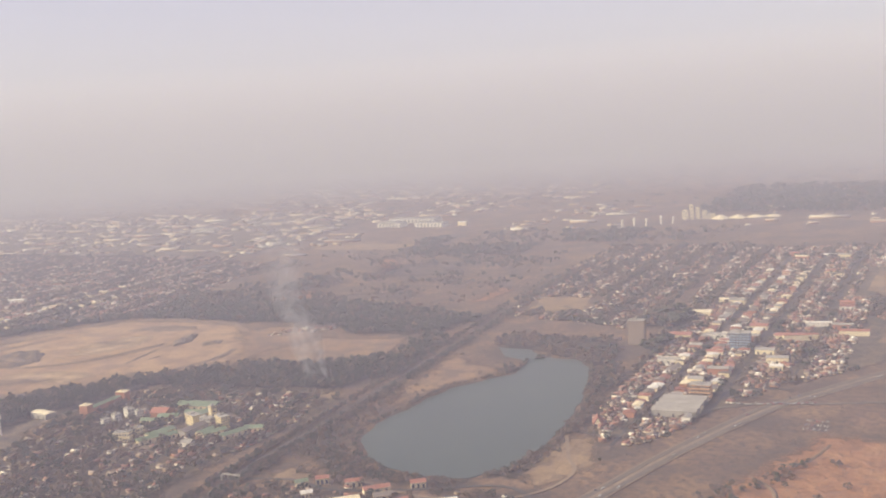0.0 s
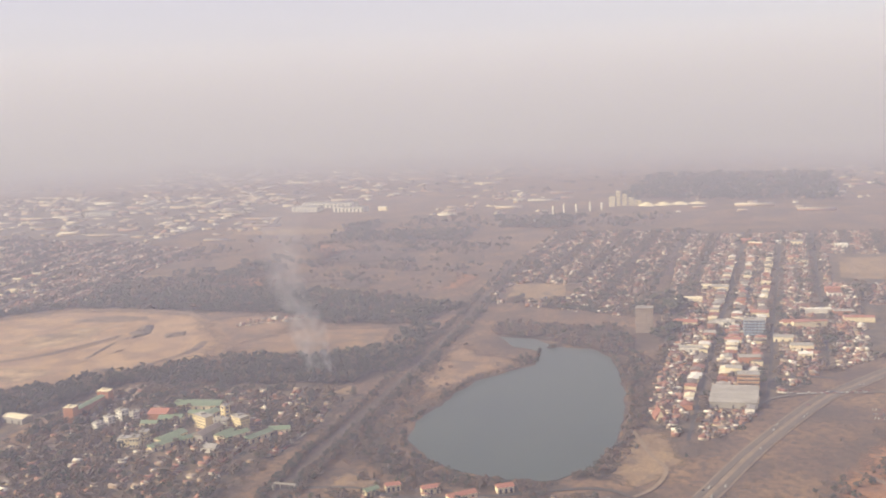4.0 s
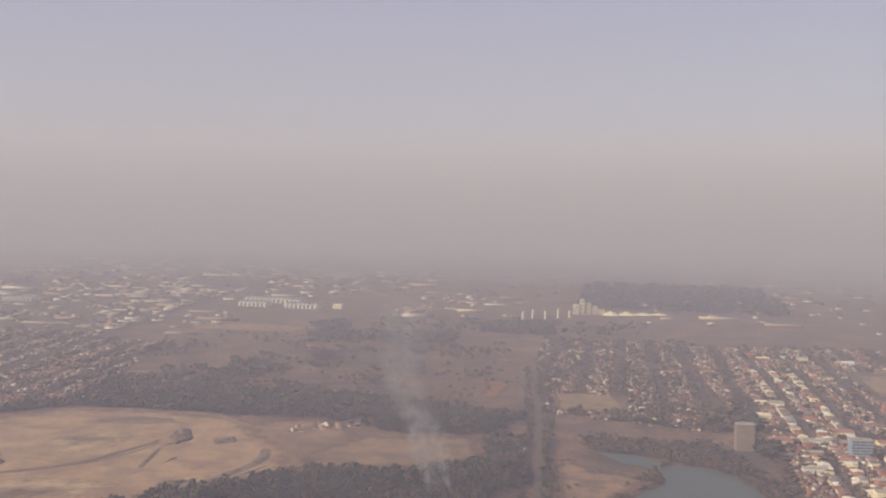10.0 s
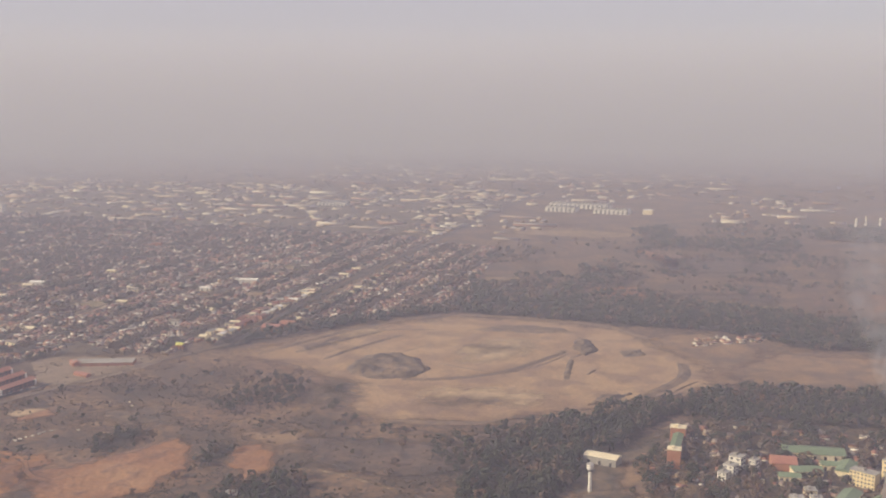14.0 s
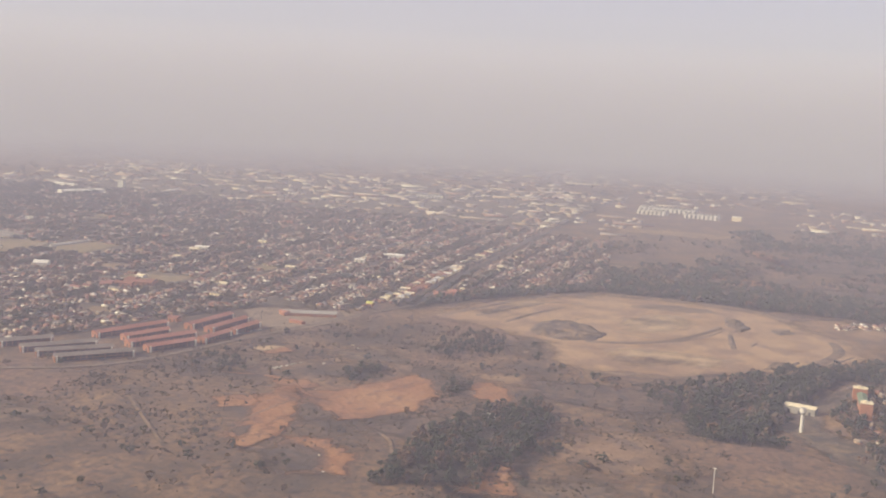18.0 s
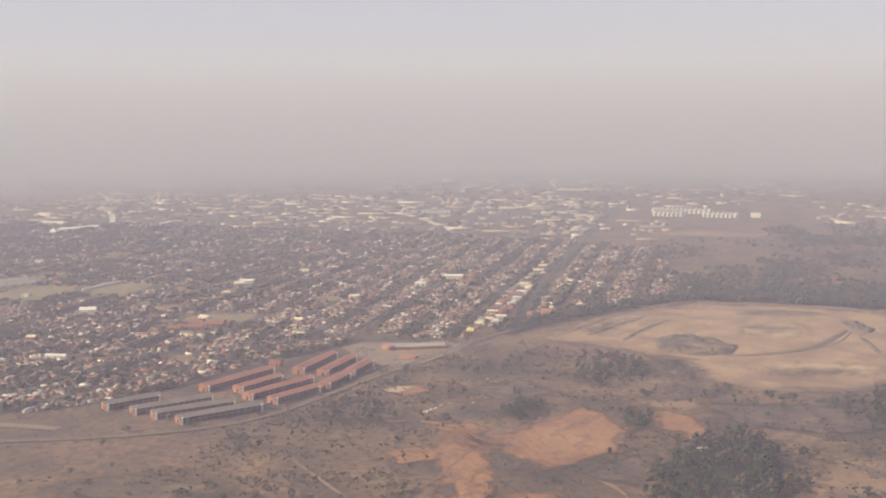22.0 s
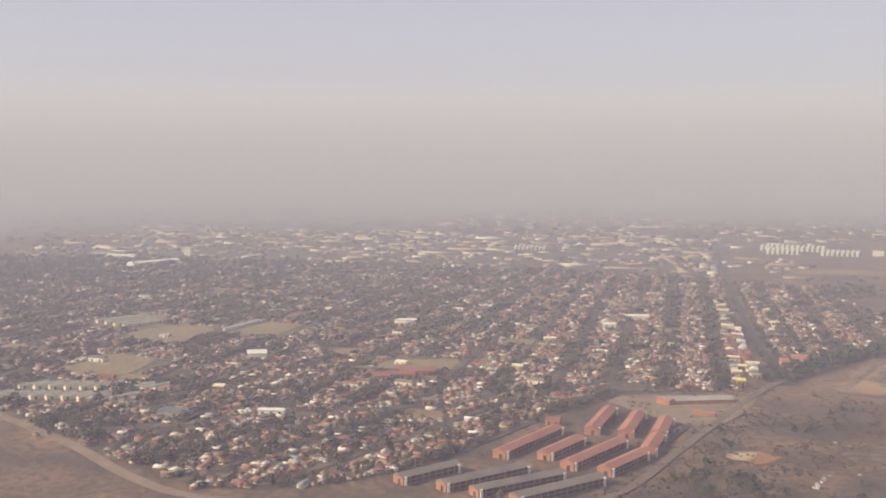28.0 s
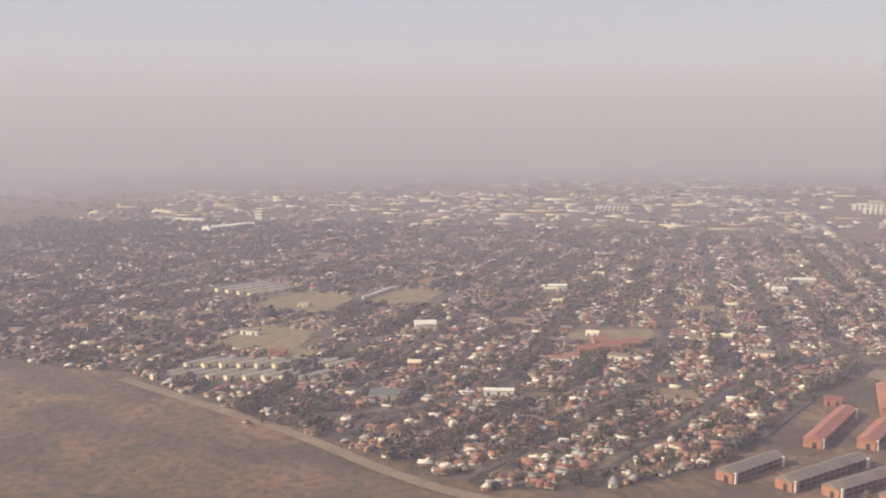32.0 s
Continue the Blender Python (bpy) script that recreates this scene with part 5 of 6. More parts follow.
def footbridge(x, y):
    ob = new("footbridge")
    ob.location = (x, y, 0.6)
    tagged(ob, "pale footbridge over the railway", "bridge")
    part("deck", box(-6, -0.5, 2.2, 6, 0.5, 2.4), M_GREY, ob)
    for s in (-1, 1):
        part("rail", box(-6, s * 0.5 - 0.05, 2.4, 6, s * 0.5 + 0.05, 2.75), M_GREY, ob)
        part("stair", box(s * 5.6 - 0.35, -2.2, -0.6, s * 5.6 + 0.35, 0.5, 2.2), M_GREY, ob)
        part("pier", box(s * 2.6 - 0.15, -0.3, -0.6, s * 2.6 + 0.15, 0.3, 2.2), M_GREY, ob)


footbridge(-362, 437)

# ---- far plants ----
for x, y, h in ((-457, 1485, 12.5), (-445, 1505, 13), (-427, 1506, 12), (-410, 1525, 13.5), (-394, 1532, 11)):
    s = new("silo")
    s.location = (x, y, 0)
    tagged(s, "tall slim white cylindrical silo", "silo", "white silos")
    part("barrel", cylinder(1.5, -0.2, h - 1, 12), M_WHITE, s)
    part("cap", cylinder(1.6, h - 1, h, 12, r2=0.4), M_WHITE, s)
for k, (w, h) in enumerate(((9, 14), (6, 22), (7, 17), (8, 12), (12, 7))):
    block("mill_block", "bright cream mill block of the far plant", "mill", -386 + 9 * k, 1576 + 3 * k, 10, w, 8, h, 4, 3, M_CREAM, M_CREAM, group="far mill plant")
for k in range(4):
    heap = new("stockpile")
    heap.location = (-335 + 24 * k, 1585 + 9 * k, 0)
    tagged(heap, "pale conical stockpile beside the mill", "stockpile", "stockpiles")
    part("heap", cylinder(14, -0.3, 5.5 - k, 18, r2=2), M_CREAM, heap)
sawtooth(-852, 1575, -2, 92, 26, 6.0, 13, "long cream factory under a saw-tooth roof")
sawtooth(-866, 1520, -2, 46, 22, 6.0, 7, "cream factory hall under a saw-tooth roof")
sawtooth(-790, 1518, -2, 52, 22, 6.0, 8, "cream factory hall under a saw-tooth roof")
hall(-740, 1530, 0, 14, 9, 6, M_CREAM, M_WHITE, "small white hall beside the factory", "", 1.2, "factory_hall")
sawtooth(-1222, 1470, 8, 48, 22, 4.0, 8, "large cream saw-tooth factory hall")
block("white_tower", "tall white factory tower", "tower", -1632, 1200, 0, 10, 9, 13, 3, 3, M_WHITE)
hall(-1621, 1098, 65, 66, 16, 5, M_WHITE, M_WHITE, "long white factory roof catching the sun", "", 1.5, "factory_hall")
hall(-1717, 1163, 0, 56, 9, 4, M_WHITE, M_WHITE, "long white warehouse catching the sun", "", 1.2, "warehouse")
hall(-996, 850, 16, 22, 8, 4, M_WHITE, M_WHITE, "white school hall with a broad sheet roof", "", 1.2, "school_hall", 4)
hall(-1012, 806, 14, 10, 6, 3, M_WHITE, M_WHITE, "small white hall beside the school", "", 1.0, "school_hall", 2)
hall(-1172, 768, 16, 14, 7, 4, M_WHITE, M_WHITE, "long white sheet-roofed hall in the suburb", "", 1.2, "hall", 4)
hall(-1223, 600, 25, 13, 7, 4, M_WHITE, M_WHITE, "bright white church hall in the suburb", "", 2.2, "church_hall", 2)
hall(-1144, 463, 12, 14, 5, 3, M_WHITE, M_WHITE, "pale corner building on the cross street", "", 0.8, "shop", 3)
hall(-1191, 446, 8, 19, 11, 3, M_GREY, surface("slate_blue_roof", ((0.3, (0.12, 0.13, 0.14)), (0.7, (0.18, 0.19, 0.2))), 0.2, 1.0), "broad dark blue-grey sheet-roofed hall", "", 1.0, "hall", 3)
for x, y, w, d in ((-1110, 570, 20, 6), (-1104, 582, 18, 6), (-1115, 590, 8, 14), (-1096, 590, 7, 16), (-1118, 562, 10, 6)):
    hall(x, y, 18, w, d, 3.2, M_BRICK, M_DARKTILE, "red-roofed brick school wing beside the playing field", "red school wings", 1.5, "school_wing", 4)
for x, y, w, d, roof in ((-874, 690, 14, 12, M_TILE), (-868, 705, 11, 9, M_TILE), (-905, 615, 5, 4, surface("yellow_sheet", ((0.3, (0.6, 0.6, 0.12)), (0.7, (0.72, 0.7, 0.2))), 0.3, 1.0))):
    hall(x, y, 10, w, d, 3.5, M_BRICK, roof, "bright-roofed shop at the avenue's end", "", 1.6, "shop", 2)
y = 642.0
while y < 830:
    deep = rnd.uniform(5, 10)
    for x in (-897, -907):
        if rnd.random() < 0.85:
            hall(x - 0.09 * (y - 640) + rnd.uniform(-1.5, 1.5), y + rnd.uniform(-1.5, 1.5), rnd.choice((6, 96)) + rnd.uniform(-5, 5), rnd.uniform(5, 9), rnd.uniform(4, 6), rnd.uniform(2.0, 3.2), rnd.choice((M_CREAM, M_CREAM, M_BRICK)), rnd.choice((M_WHITE, M_GREY, M_DARKTILE, M_CREAM, M_OLDROOF, M_DARKTILE)), "flat-fronted shop along the avenue", "shops along the avenue", 0.8, "shop", 2)
    y += deep
for k in range(9):
    for j in range(2):
        hall(-1312 + 9 * k + 3 * j, 452 + 2.2 * k + 27 * j, 62, 18, 3.2, 2.6, M_CREAM, M_GREY, "narrow grey-roofed terrace row", "parallel terrace rows", 0.7, "terrace_row", 3)
for k in range(4):
    hall(-1405 + 11 * k, 712 - 4 * k, 62, 46, 4, 2.6, M_CREAM, M_GREY, "long narrow grey-roofed terrace row", "parallel terrace rows", 0.7, "terrace_row", 5)
hall(-1296, 716, 84, 50, 2.0, 2, M_WHITE, M_WHITE, "long thin white covered stand", "", 0.4, "covered_stand")

# ---- shops, halls and open lots among the houses ----
for k in range(26):
    for j in (-1, 1):
        x, y = -899 - 0.086 * (655 + 12 * k - 800) - 15 * (j < 0) - 3 + 24 * (j > 0), 655 + 12 * k + rnd.uniform(-2, 2)
        if is_free(x, y) and rnd.random() < 0.8 and (j < 0 or y > 720):
            hall(x, y, rnd.uniform(-8, 16), rnd.uniform(5, 11), rnd.uniform(4, 7), rnd.uniform(2.0, 3.2), rnd.choice((M_CREAM, M_CREAM, M_BRICK)), rnd.choice((M_CREAM, M_GREY, M_DARKTILE, M_DARKTILE, M_OLDROOF, M_OLDROOF, M_WHITE)), "broad-roofed shop building along the avenue", "shops along the avenue", 0.8, "shop", 2)
for k in range(60):
    x, y = rnd.uniform(-1480, -930), rnd.uniform(480, 1120)
    if is_free(x, y):
        hall(x, y, rnd.uniform(-10, 25), rnd.uniform(6, 12), rnd.uniform(4, 7), rnd.uniform(2.2, 3.2), rnd.choice((M_CREAM, M_WHITE, M_BRICK)), rnd.choice((M_CREAM, M_GREY, M_DARKTILE, M_DARKTILE, M_OLDROOF, M_OLDROOF)), "larger broad-roofed hall among the suburb's houses", "suburb halls", 1.1, "hall", 2)
TOWN = [(-205, 590), (-212, 700), (-225, 830), (-250, 1280), (-20, 1330), (20, 900), (-60, 745), (-100, 700), (-128, 655), (-160, 560), (-180, 540)]
for k in range(40):
    x, y = rnd.uniform(-195, -20), rnd.uniform(600, 1250)
    if is_free(x, y) and inside(TOWN, x - 6, y) and inside(TOWN, x + 10, y - 8):
        hall(x, y, rnd.uniform(-5, 10), rnd.uniform(8, 16), rnd.uniform(5, 9), rnd.uniform(2.5, 5), rnd.choice((M_CREAM, M_WHITE, M_BRICK)), rnd.choice((M_WHITE, M_CREAM, M_TILE, M_DARKTILE, M_OLDROOF, M_GREY, M_GREY)), "larger broad-roofed town building", "town buildings", 1.1, "town_building", 3)
for k in range(56):
    for x0, d0 in ((-177, -9), (-177, 9), (-141, -9)):
        x, y = x0 + d0 + rnd.uniform(-1, 1), 600 + 9.5 * k + rnd.uniform(-2, 2)
        if is_free(x, y) and rnd.random() < 0.72:
            hall(x, y, 90 + rnd.uniform(-3, 3), rnd.uniform(5, 9), rnd.uniform(5, 8), rnd.uniform(2.2, 3.6), rnd.choice((M_CREAM, M_WHITE, M_CREAM, M_BRICK)), rnd.choice((M_WHITE, M_CREAM, M_DARKTILE, M_DARKTILE, M_GREY, M_OLDROOF, M_OLDROOF, M_TILE)), "sunlit shop building on the main street", "main street shops", 0.7, "shop", 2)
for x, y, w in ((-212, 899, 24), (-194, 955, 22), (-206, 812, 18), (-124, 822, 20), (-152, 853, 14)):
    hall(x, y, 3, w, 12, 3.6, M_CREAM, M_CREAM if y > 890 else M_TILE, "wide low hall with a broad sheet roof", "town buildings", 0.9, "town_building", 3)
wood([(-252, 845), (-214, 845), (-214, 905), (-250, 900)], 4.2, 7, 0.9, 0.1, 1.0)
wood([(-226, 765), (-208, 765), (-206, 800), (-224, 800)], 4.0, 6, 0.9, 0.1, 1.0)
for k in range(26):
    x, y = rnd.uniform(-1500, -940), rnd.uniform(470, 1100)
    w, d = rnd.uniform(7, 16), rnd.uniform(6, 14)
    patch("open_lot", [(x - w, y - d), (x + w, y - d), (x + w, y + d), (x - w, y + d)], 0.38, rnd.choice((M_STRAW, M_LAWN, M_RED)), "dry open lot among the houses", "open lot", 6, 3, 4)
    block_off(x, y, min(w, d) * 0.8)

# ---- suburbs ----
WEST = [(-905, 600), (-920, 595), (-975, 568), (-1000, 500), (-1025, 430), (-1045, 385), (-1075, 355), (-1117, 340), (-1215, 392), (-1260, 420), (-1330, 450), (-1500, 470), (-1750, 520), (-1800, 1180), (-1300, 1230), (-945, 1220), (-910, 900)]
for x, y, r in ((-1112, 615, 30), (-1105, 585, 22), (-1330, 670, 42), (-1270, 705, 38), (-1300, 550, 36), (-1285, 475, 30), (-1395, 705, 40)):
    block_off(x, y, r * 0.8)
fan = [lambda y, k=k: -914 - 33.2 * (k - 1) + min(0.0, -0.082 + 0.004 * min(k, 5) + 0.018 * max(0, k - 5)) * (y - 590) for k in range(1, 27)]
SOUTH_END = [(-1240, 388), (-1181, 420), (-1150, 458), (-1075, 498), (-1011, 556), (-985, 590), (-975, 568), (-1000, 500), (-1025, 430), (-1045, 385), (-1075, 355), (-1117, 340), (-1215, 388)]
suburb([lambda y, k=k: -1066 - 37 * k + 0.33 * (y - 420) for k in range(-3, 5)], 338, 590, SOUTH_END, "houses of the suburb's southern end", near_y=440, lot=6.0, sheds=0.5, tree=0.95, band=5.0)
NORTH_END = [(-905, 600), (-920, 595), (-980, 600), (-1008, 566), (-1072, 506), (-1150, 468), (-1183, 428), (-1240, 398), (-1330, 450), (-1500, 470), (-1750, 520), (-1800, 1180), (-1300, 1230), (-945, 1220), (-910, 900)]
suburb(fan, 395, 1190, NORTH_END, "houses of the western suburb", near_y=455)
EAST_AVE = [(-872, 720), (-880, 690), (-905, 1000), (-920, 1150), (-840, 1150), (-800, 960), (-765, 830), (-800, 800), (-830, 745)]
suburb([lambda y, k=k: -862 + 33 * k - 0.07 * (y - 600) for k in range(0, 5)], 690, 1150, EAST_AVE, "houses east of the avenue", tree=0.9)
HOSP = [(-395, 425), (-385, 560), (-410, 600), (-540, 580), (-560, 500), (-520, 400), (-470, 350), (-380, 350)]
suburb([lambda y, k=k: -400 - 24 * k - 0.25 * (y - 450) for k in range(-1, 8)], 350, 610, HOSP, "houses round the hospital", near_y=470, lot=7.5, rows=(6,), half=12, tree=0.45, fill=0.72, road=False)
LAKESIDE = [(-345, 375), (-345, 420), (-300, 445), (-200, 460), (-185, 440), (-215, 355), (-240, 320)]
suburb([lambda y, k=k: -345 + 26 * k + 0.45 * (y - 400) for k in range(0, 7)], 330, 460, LAKESIDE, "houses by the lake road", near_y=470, lot=8, rows=(7,), half=13, tree=0.55, fill=0.7, road=False)
suburb([lambda y, x=x: x + 0.0 * (y - 600) for x in (-250, -215, -180, -141, -105, -70, -35, 0)], 545, 1320, TOWN, "houses of the lakeside town", near_y=590, tree=0.8)
NTOWN = [(-400, 880), (-245, 830), (-245, 1320), (-420, 1300)]
suburb([lambda y, k=k: -395 + 36 * k for k in range(5)], 830, 1320, NTOWN, "houses north of the lake", tree=0.95, fill=0.36, sheds=0.2)
for k in range(40):
    add_house(-566 + 1.15 * k + rnd.uniform(-2, 2), 766 + 0.8 * k + rnd.uniform(-12, 12), 0.5, k < 20, "white cottages at the wood's edge")

# ---- far industry ----
IND = []
for zone, n in (([(-1900, 1130), (-940, 1230), (-980, 1760), (-2000, 1700)], 760), ([(-980, 1560), (-700, 1680), (-640, 2300), (-1600, 2300), (-1500, 1750)], 320), ([(-640, 1450), (-480, 1480), (-460, 1800), (-700, 1850)], 60), ([(-300, 1500), (100, 1450), (150, 2200), (-250, 2200)], 90), ([(-1000, 1200), (-850, 1180), (-840, 1400), (-990, 1500)], 50)):
    xs, ys = [p[0] for p in zone], [p[1] for p in zone]
    made = 0
    while made < n:
        x, y = rnd.uniform(min(xs), max(xs)), rnd.uniform(min(ys), max(ys))
        made += 1
        if inside(zone, x, y) and is_free(x, y):
            w, d = (rnd.uniform(28, 62), rnd.uniform(9, 17)) if rnd.random() < 0.13 else (rnd.uniform(5, 20), rnd.uniform(4, 9))
            block_off(x, y, min(w, d) / 2)
            IND.append((0, x, y, 0, rnd.choice((0, 0, 0, 1.57)) + 0.06 + rnd.uniform(-0.04, 0.04), w, d, rnd.uniform(1.0, 2.6)))
IND_WALL = tris_of(box(-0.5, -0.5, 0, 0.5, 0.5, 1))
IND_ROOF = tris_of(gable(1, 1, 1, 0.45, 0.01))
tagged(part("industrial_walls", scatter("industrial_walls", [IND_WALL], IND, M_WALL), None), "plastered walls of the far factory halls", "factories", kind="stuff")
tagged(part("industrial_roofs", scatter("industrial_roofs", [IND_ROOF], IND, M_SHED), None), "pale sheet roofs of the far industrial area", "factories", kind="stuff")

# ---- woods and veld trees ----
for poly, gap, h, keep in (([(-737, 276), (-741, 345), (-728, 399), (-711, 430), (-694, 424), (-686, 376), (-695, 300)], 4.0, 6.0, 0.78), ([(-817, 541), (-806, 585), (-770, 566), (-766, 523), (-799, 502)], 4.6, 4.6, 0.75), ([(-836, 444), (-821, 460), (-803, 436), (-814, 411)], 4.2, 4.6, 0.8), ([(-913, 418), (-895, 431), (-880, 390), (-898, 388)], 4.8, 4.2, 0.7), ([(-771, 451), (-755, 452), (-752, 424), (-763, 425)], 4.0, 4.4, 0.8), ([(-782, 631), (-767, 630), (-737, 561), (-749, 556)], 4.2, 4.4, 0.75), ([(-658, 489), (-628, 502), (-630, 447), (-650, 459)], 4.6, 4.6, 0.6), ([(-689, 367), (-674, 378), (-673, 357), (-685, 351)], 4.0, 3.8, 0.8)):
    wood(poly, gap, h, 0.85, 0.1, 0.75, keep, single=True)
wood([(-625, 420), (-640, 509), (-615, 556), (-585, 598), (-548, 612), (-562, 557), (-588, 495), (-575, 425)], 3.7, 6.5, 0.93, 0.07, 0.7)
wood([(-590, 598), (-540, 655), (-500, 660), (-450, 676), (-412, 708), (-385, 650), (-405, 612), (-470, 598), (-540, 590)], 3.7, 5.4, 0.88, 0.1, 0.75)
wood([(-415, 690), (-420, 760), (-410, 800), (-388, 760), (-385, 660)], 4.2, 5.6, 0.88, 0.1, 0.8)
wood([(-770, 800), (-640, 800), (-560, 808), (-520, 800), (-500, 775), (-420, 780), (-400, 850), (-500, 900), (-640, 900), (-780, 880)], 4.4, 5.2, 0.88, 0.1, 0.85)
wood([(-875, 618), (-850, 690), (-805, 760), (-765, 800), (-785, 815), (-830, 775), (-868, 710), (-892, 640)], 4.2, 5.0, 0.8, 0.15, 0.9)
wood([(-345, 574), (-360, 640), (-372, 700), (-378, 580), (-372, 480), (-350, 470), (-335, 500)], 4.6, 3.4, 0.3, 0.5, 1.0, 0.85)
wood([(-340, 505), (-310, 487), (-285, 470), (-240, 468), (-230, 452), (-290, 456), (-345, 478)], 3.8, 3.2, 0.3, 0.45, 1.0, 0.95)
wood([(-228, 480), (-213, 530), (-212, 590), (-225, 650), (-242, 712), (-262, 732), (-290, 735), (-300, 745), (-345, 760), (-350, 800), (-250, 790), (-215, 680), (-203, 560), (-212, 480)], 4.2, 3.8, 0.35, 0.4, 1.0, 0.95)
wood([(-318, 690), (-300, 700), (-298, 680)], 3.0, 3.5, 0.7, 0.3)
wood(SPIT, 6.0, 2.6, 0.3, 0.5, 1.1, 0.6)
wood([(-700, 930), (-420, 900), (-400, 1000), (-520, 1060), (-700, 1020)], 9, 4, 0.5, 0.4, 0.9, 0.4)
for poly in ([(-798, 863), (-707, 825), (-747, 938), (-815, 917)], [(-696, 908), (-722, 1050), (-650, 1017), (-690, 939)], [(-725, 1341), (-648, 1202), (-685, 1385)], [(-685, 1218), (-513, 1221), (-524, 1326), (-698, 1270)], [(-505, 1332), (-408, 1334), (-410, 1459), (-509, 1426)]):
    wood(poly, 5.5, 5.5, 0.7, 0.25, 1.2, 0.9)
for poly, gap, keep in (([(-800, 850), (-755, 1000), (-650, 955), (-560, 905), (-470, 872), (-620, 845)], 6.0, 0.7), ([(-720, 1035), (-450, 1005), (-440, 1065), (-700, 1100)], 7.5, 0.6), ([(-865, 1000), (-800, 1010), (-785, 1130), (-855, 1120)], 7.0, 0.6), ([(-600, 960), (-480, 940), (-430, 985), (-560, 1000)], 7.0, 0.55), ([(-700, 1150), (-470, 1130), (-450, 1200), (-690, 1215)], 8.0, 0.6)):
    wood(poly, gap, 4.6, 0.7, 0.25, 1.15, keep)
wood([(-840, 1060), (-600, 1080), (-430, 1100), (-440, 1250), (-700, 1300), (-850, 1200)], 9, 4.5, 0.6, 0.3, 0.9, 0.5)
wood([(-380, 1650), (-60, 1640), (-60, 2050), (-390, 2050)], 12, 9, 0.95, 0.05, 1.2)
wood([(-640, 1330), (-300, 1340), (-280, 1480), (-640, 1450)], 12, 6, 0.6, 0.3, 1.0, 0.7)
wood([(-1850, 900), (-1500, 880), (-1400, 960), (-1500, 1150), (-1900, 1120)], 9, 6, 0.7, 0.2, 0.9, 0.8)
wood([(-1600, 480), (-1350, 460), (-1340, 640), (-1600, 700)], 10, 5, 0.5, 0.35, 0.9, 0.6)
wood([(-1220, 1060), (-960, 1080), (-960, 1130), (-1240, 1130)], 7, 5.5, 0.7, 0.2, 0.9, 0.7)
wood([(-2300, 1700), (200, 1700), (400, 2500), (-2600, 2500)], 22, 5, 0.7, 0.2, 1.8, 0.5)
wood([(-3200, 700), (-1850, 700), (-2000, 1700), (-2600, 2400), (-3400, 2400)], 22, 5, 0.6, 0.3, 1.6, 0.6)
wood([(-1900, 1130), (-940, 1230), (-980, 1760), (-2000, 1700)], 13, 4, 0.6, 0.3, 1.2, 0.5)
wood([(-200, 560), (20, 760), (20, 1320), (-240, 1300)], 11, 4.5, 0.5, 0.35, 1.0, 0.6)
wood([(-545, 420), (-390, 380), (-386, 600), (-545, 585)], 7.0, 4.6, 0.45, 0.42, 1.0, 0.75)
wood([(-345, 330), (-230, 330), (-190, 460), (-345, 470)], 11, 3.8, 0.4, 0.35, 1.0, 0.6)
wood([(-147, 436), (-124, 478), (-104, 505), (-78, 545), (-70, 540), (-96, 495), (-118, 465), (-138, 428)], 4, 3.0, 0.5, 0.35, 1.0, 0.8)
wood([(-225, 300), (-120, 350), (-60, 360), (-40, 330), (-150, 300)], 6, 3.0, 0.4, 0.4, 1.0, 0.6)
wood([(-935, 410), (-915, 440), (-880, 445), (-870, 405), (-905, 385)], 5, 3.4, 0.6, 0.3, 1.0, 0.6, single=True)
wood([(-880, 520), (-860, 560), (-820, 590), (-800, 540), (-840, 500)], 7, 3.0, 0.5, 0.35, 1.0, 0.6, single=True)
for line, off in (([(-357, 380), (-364, 438), (-368, 497), (-371, 578), (-378, 699), (-388, 849), (-410, 1080)], (-8.5, -6.5, -5, 5, 6.5, 8.5, 10.5)), ([(-877, 640), (-886, 700), (-901, 814), (-929, 1149)], (-5, 5, 7))):
    for x, y in smooth(line, 40):
        for o in off:
            if rnd.random() < 0.6:
                TREE_SPOTS[pick_kind(0.5, 0.4)].append((x + o + rnd.uniform(-1.5, 1.5), y + rnd.uniform(-2, 2), rnd.uniform(2.2, 4.2), rnd.uniform(2.4, 4.4)))
wood([(-345, 395), (-300, 400), (-255, 345), (-340, 335)], 6, 3.6, 0.45, 0.35, 1.0, 0.6)
wood([(-345, 380), (-255, 350), (-215, 395), (-200, 450), (-300, 468), (-345, 460)], 5.6, 3.8, 0.45, 0.4, 1.0, 0.62)
for i, (x0, y0) in enumerate(LAKE):
    x1, y1 = LAKE[(i + 1) % len(LAKE)]
    cx, cy = x0 + 275, y0 - 600
    n = math.hypot(cx, cy)
    for k in range(int(math.hypot(x1 - x0, y1 - y0) / 1.5)):
        u, o = rnd.random(), rnd.uniform(3.2, 6.5)
        if rnd.random() < 0.75:
            kind = pick_kind(0.45, 0.4)
            h = rnd.uniform(1.6, 3.8)
            TREE_SPOTS[kind].append((x0 + (x1 - x0) * u + cx / n * o, y0 + (y1 - y0) * u + cy / n * o, h, h * 1.2))
BUSHES = []
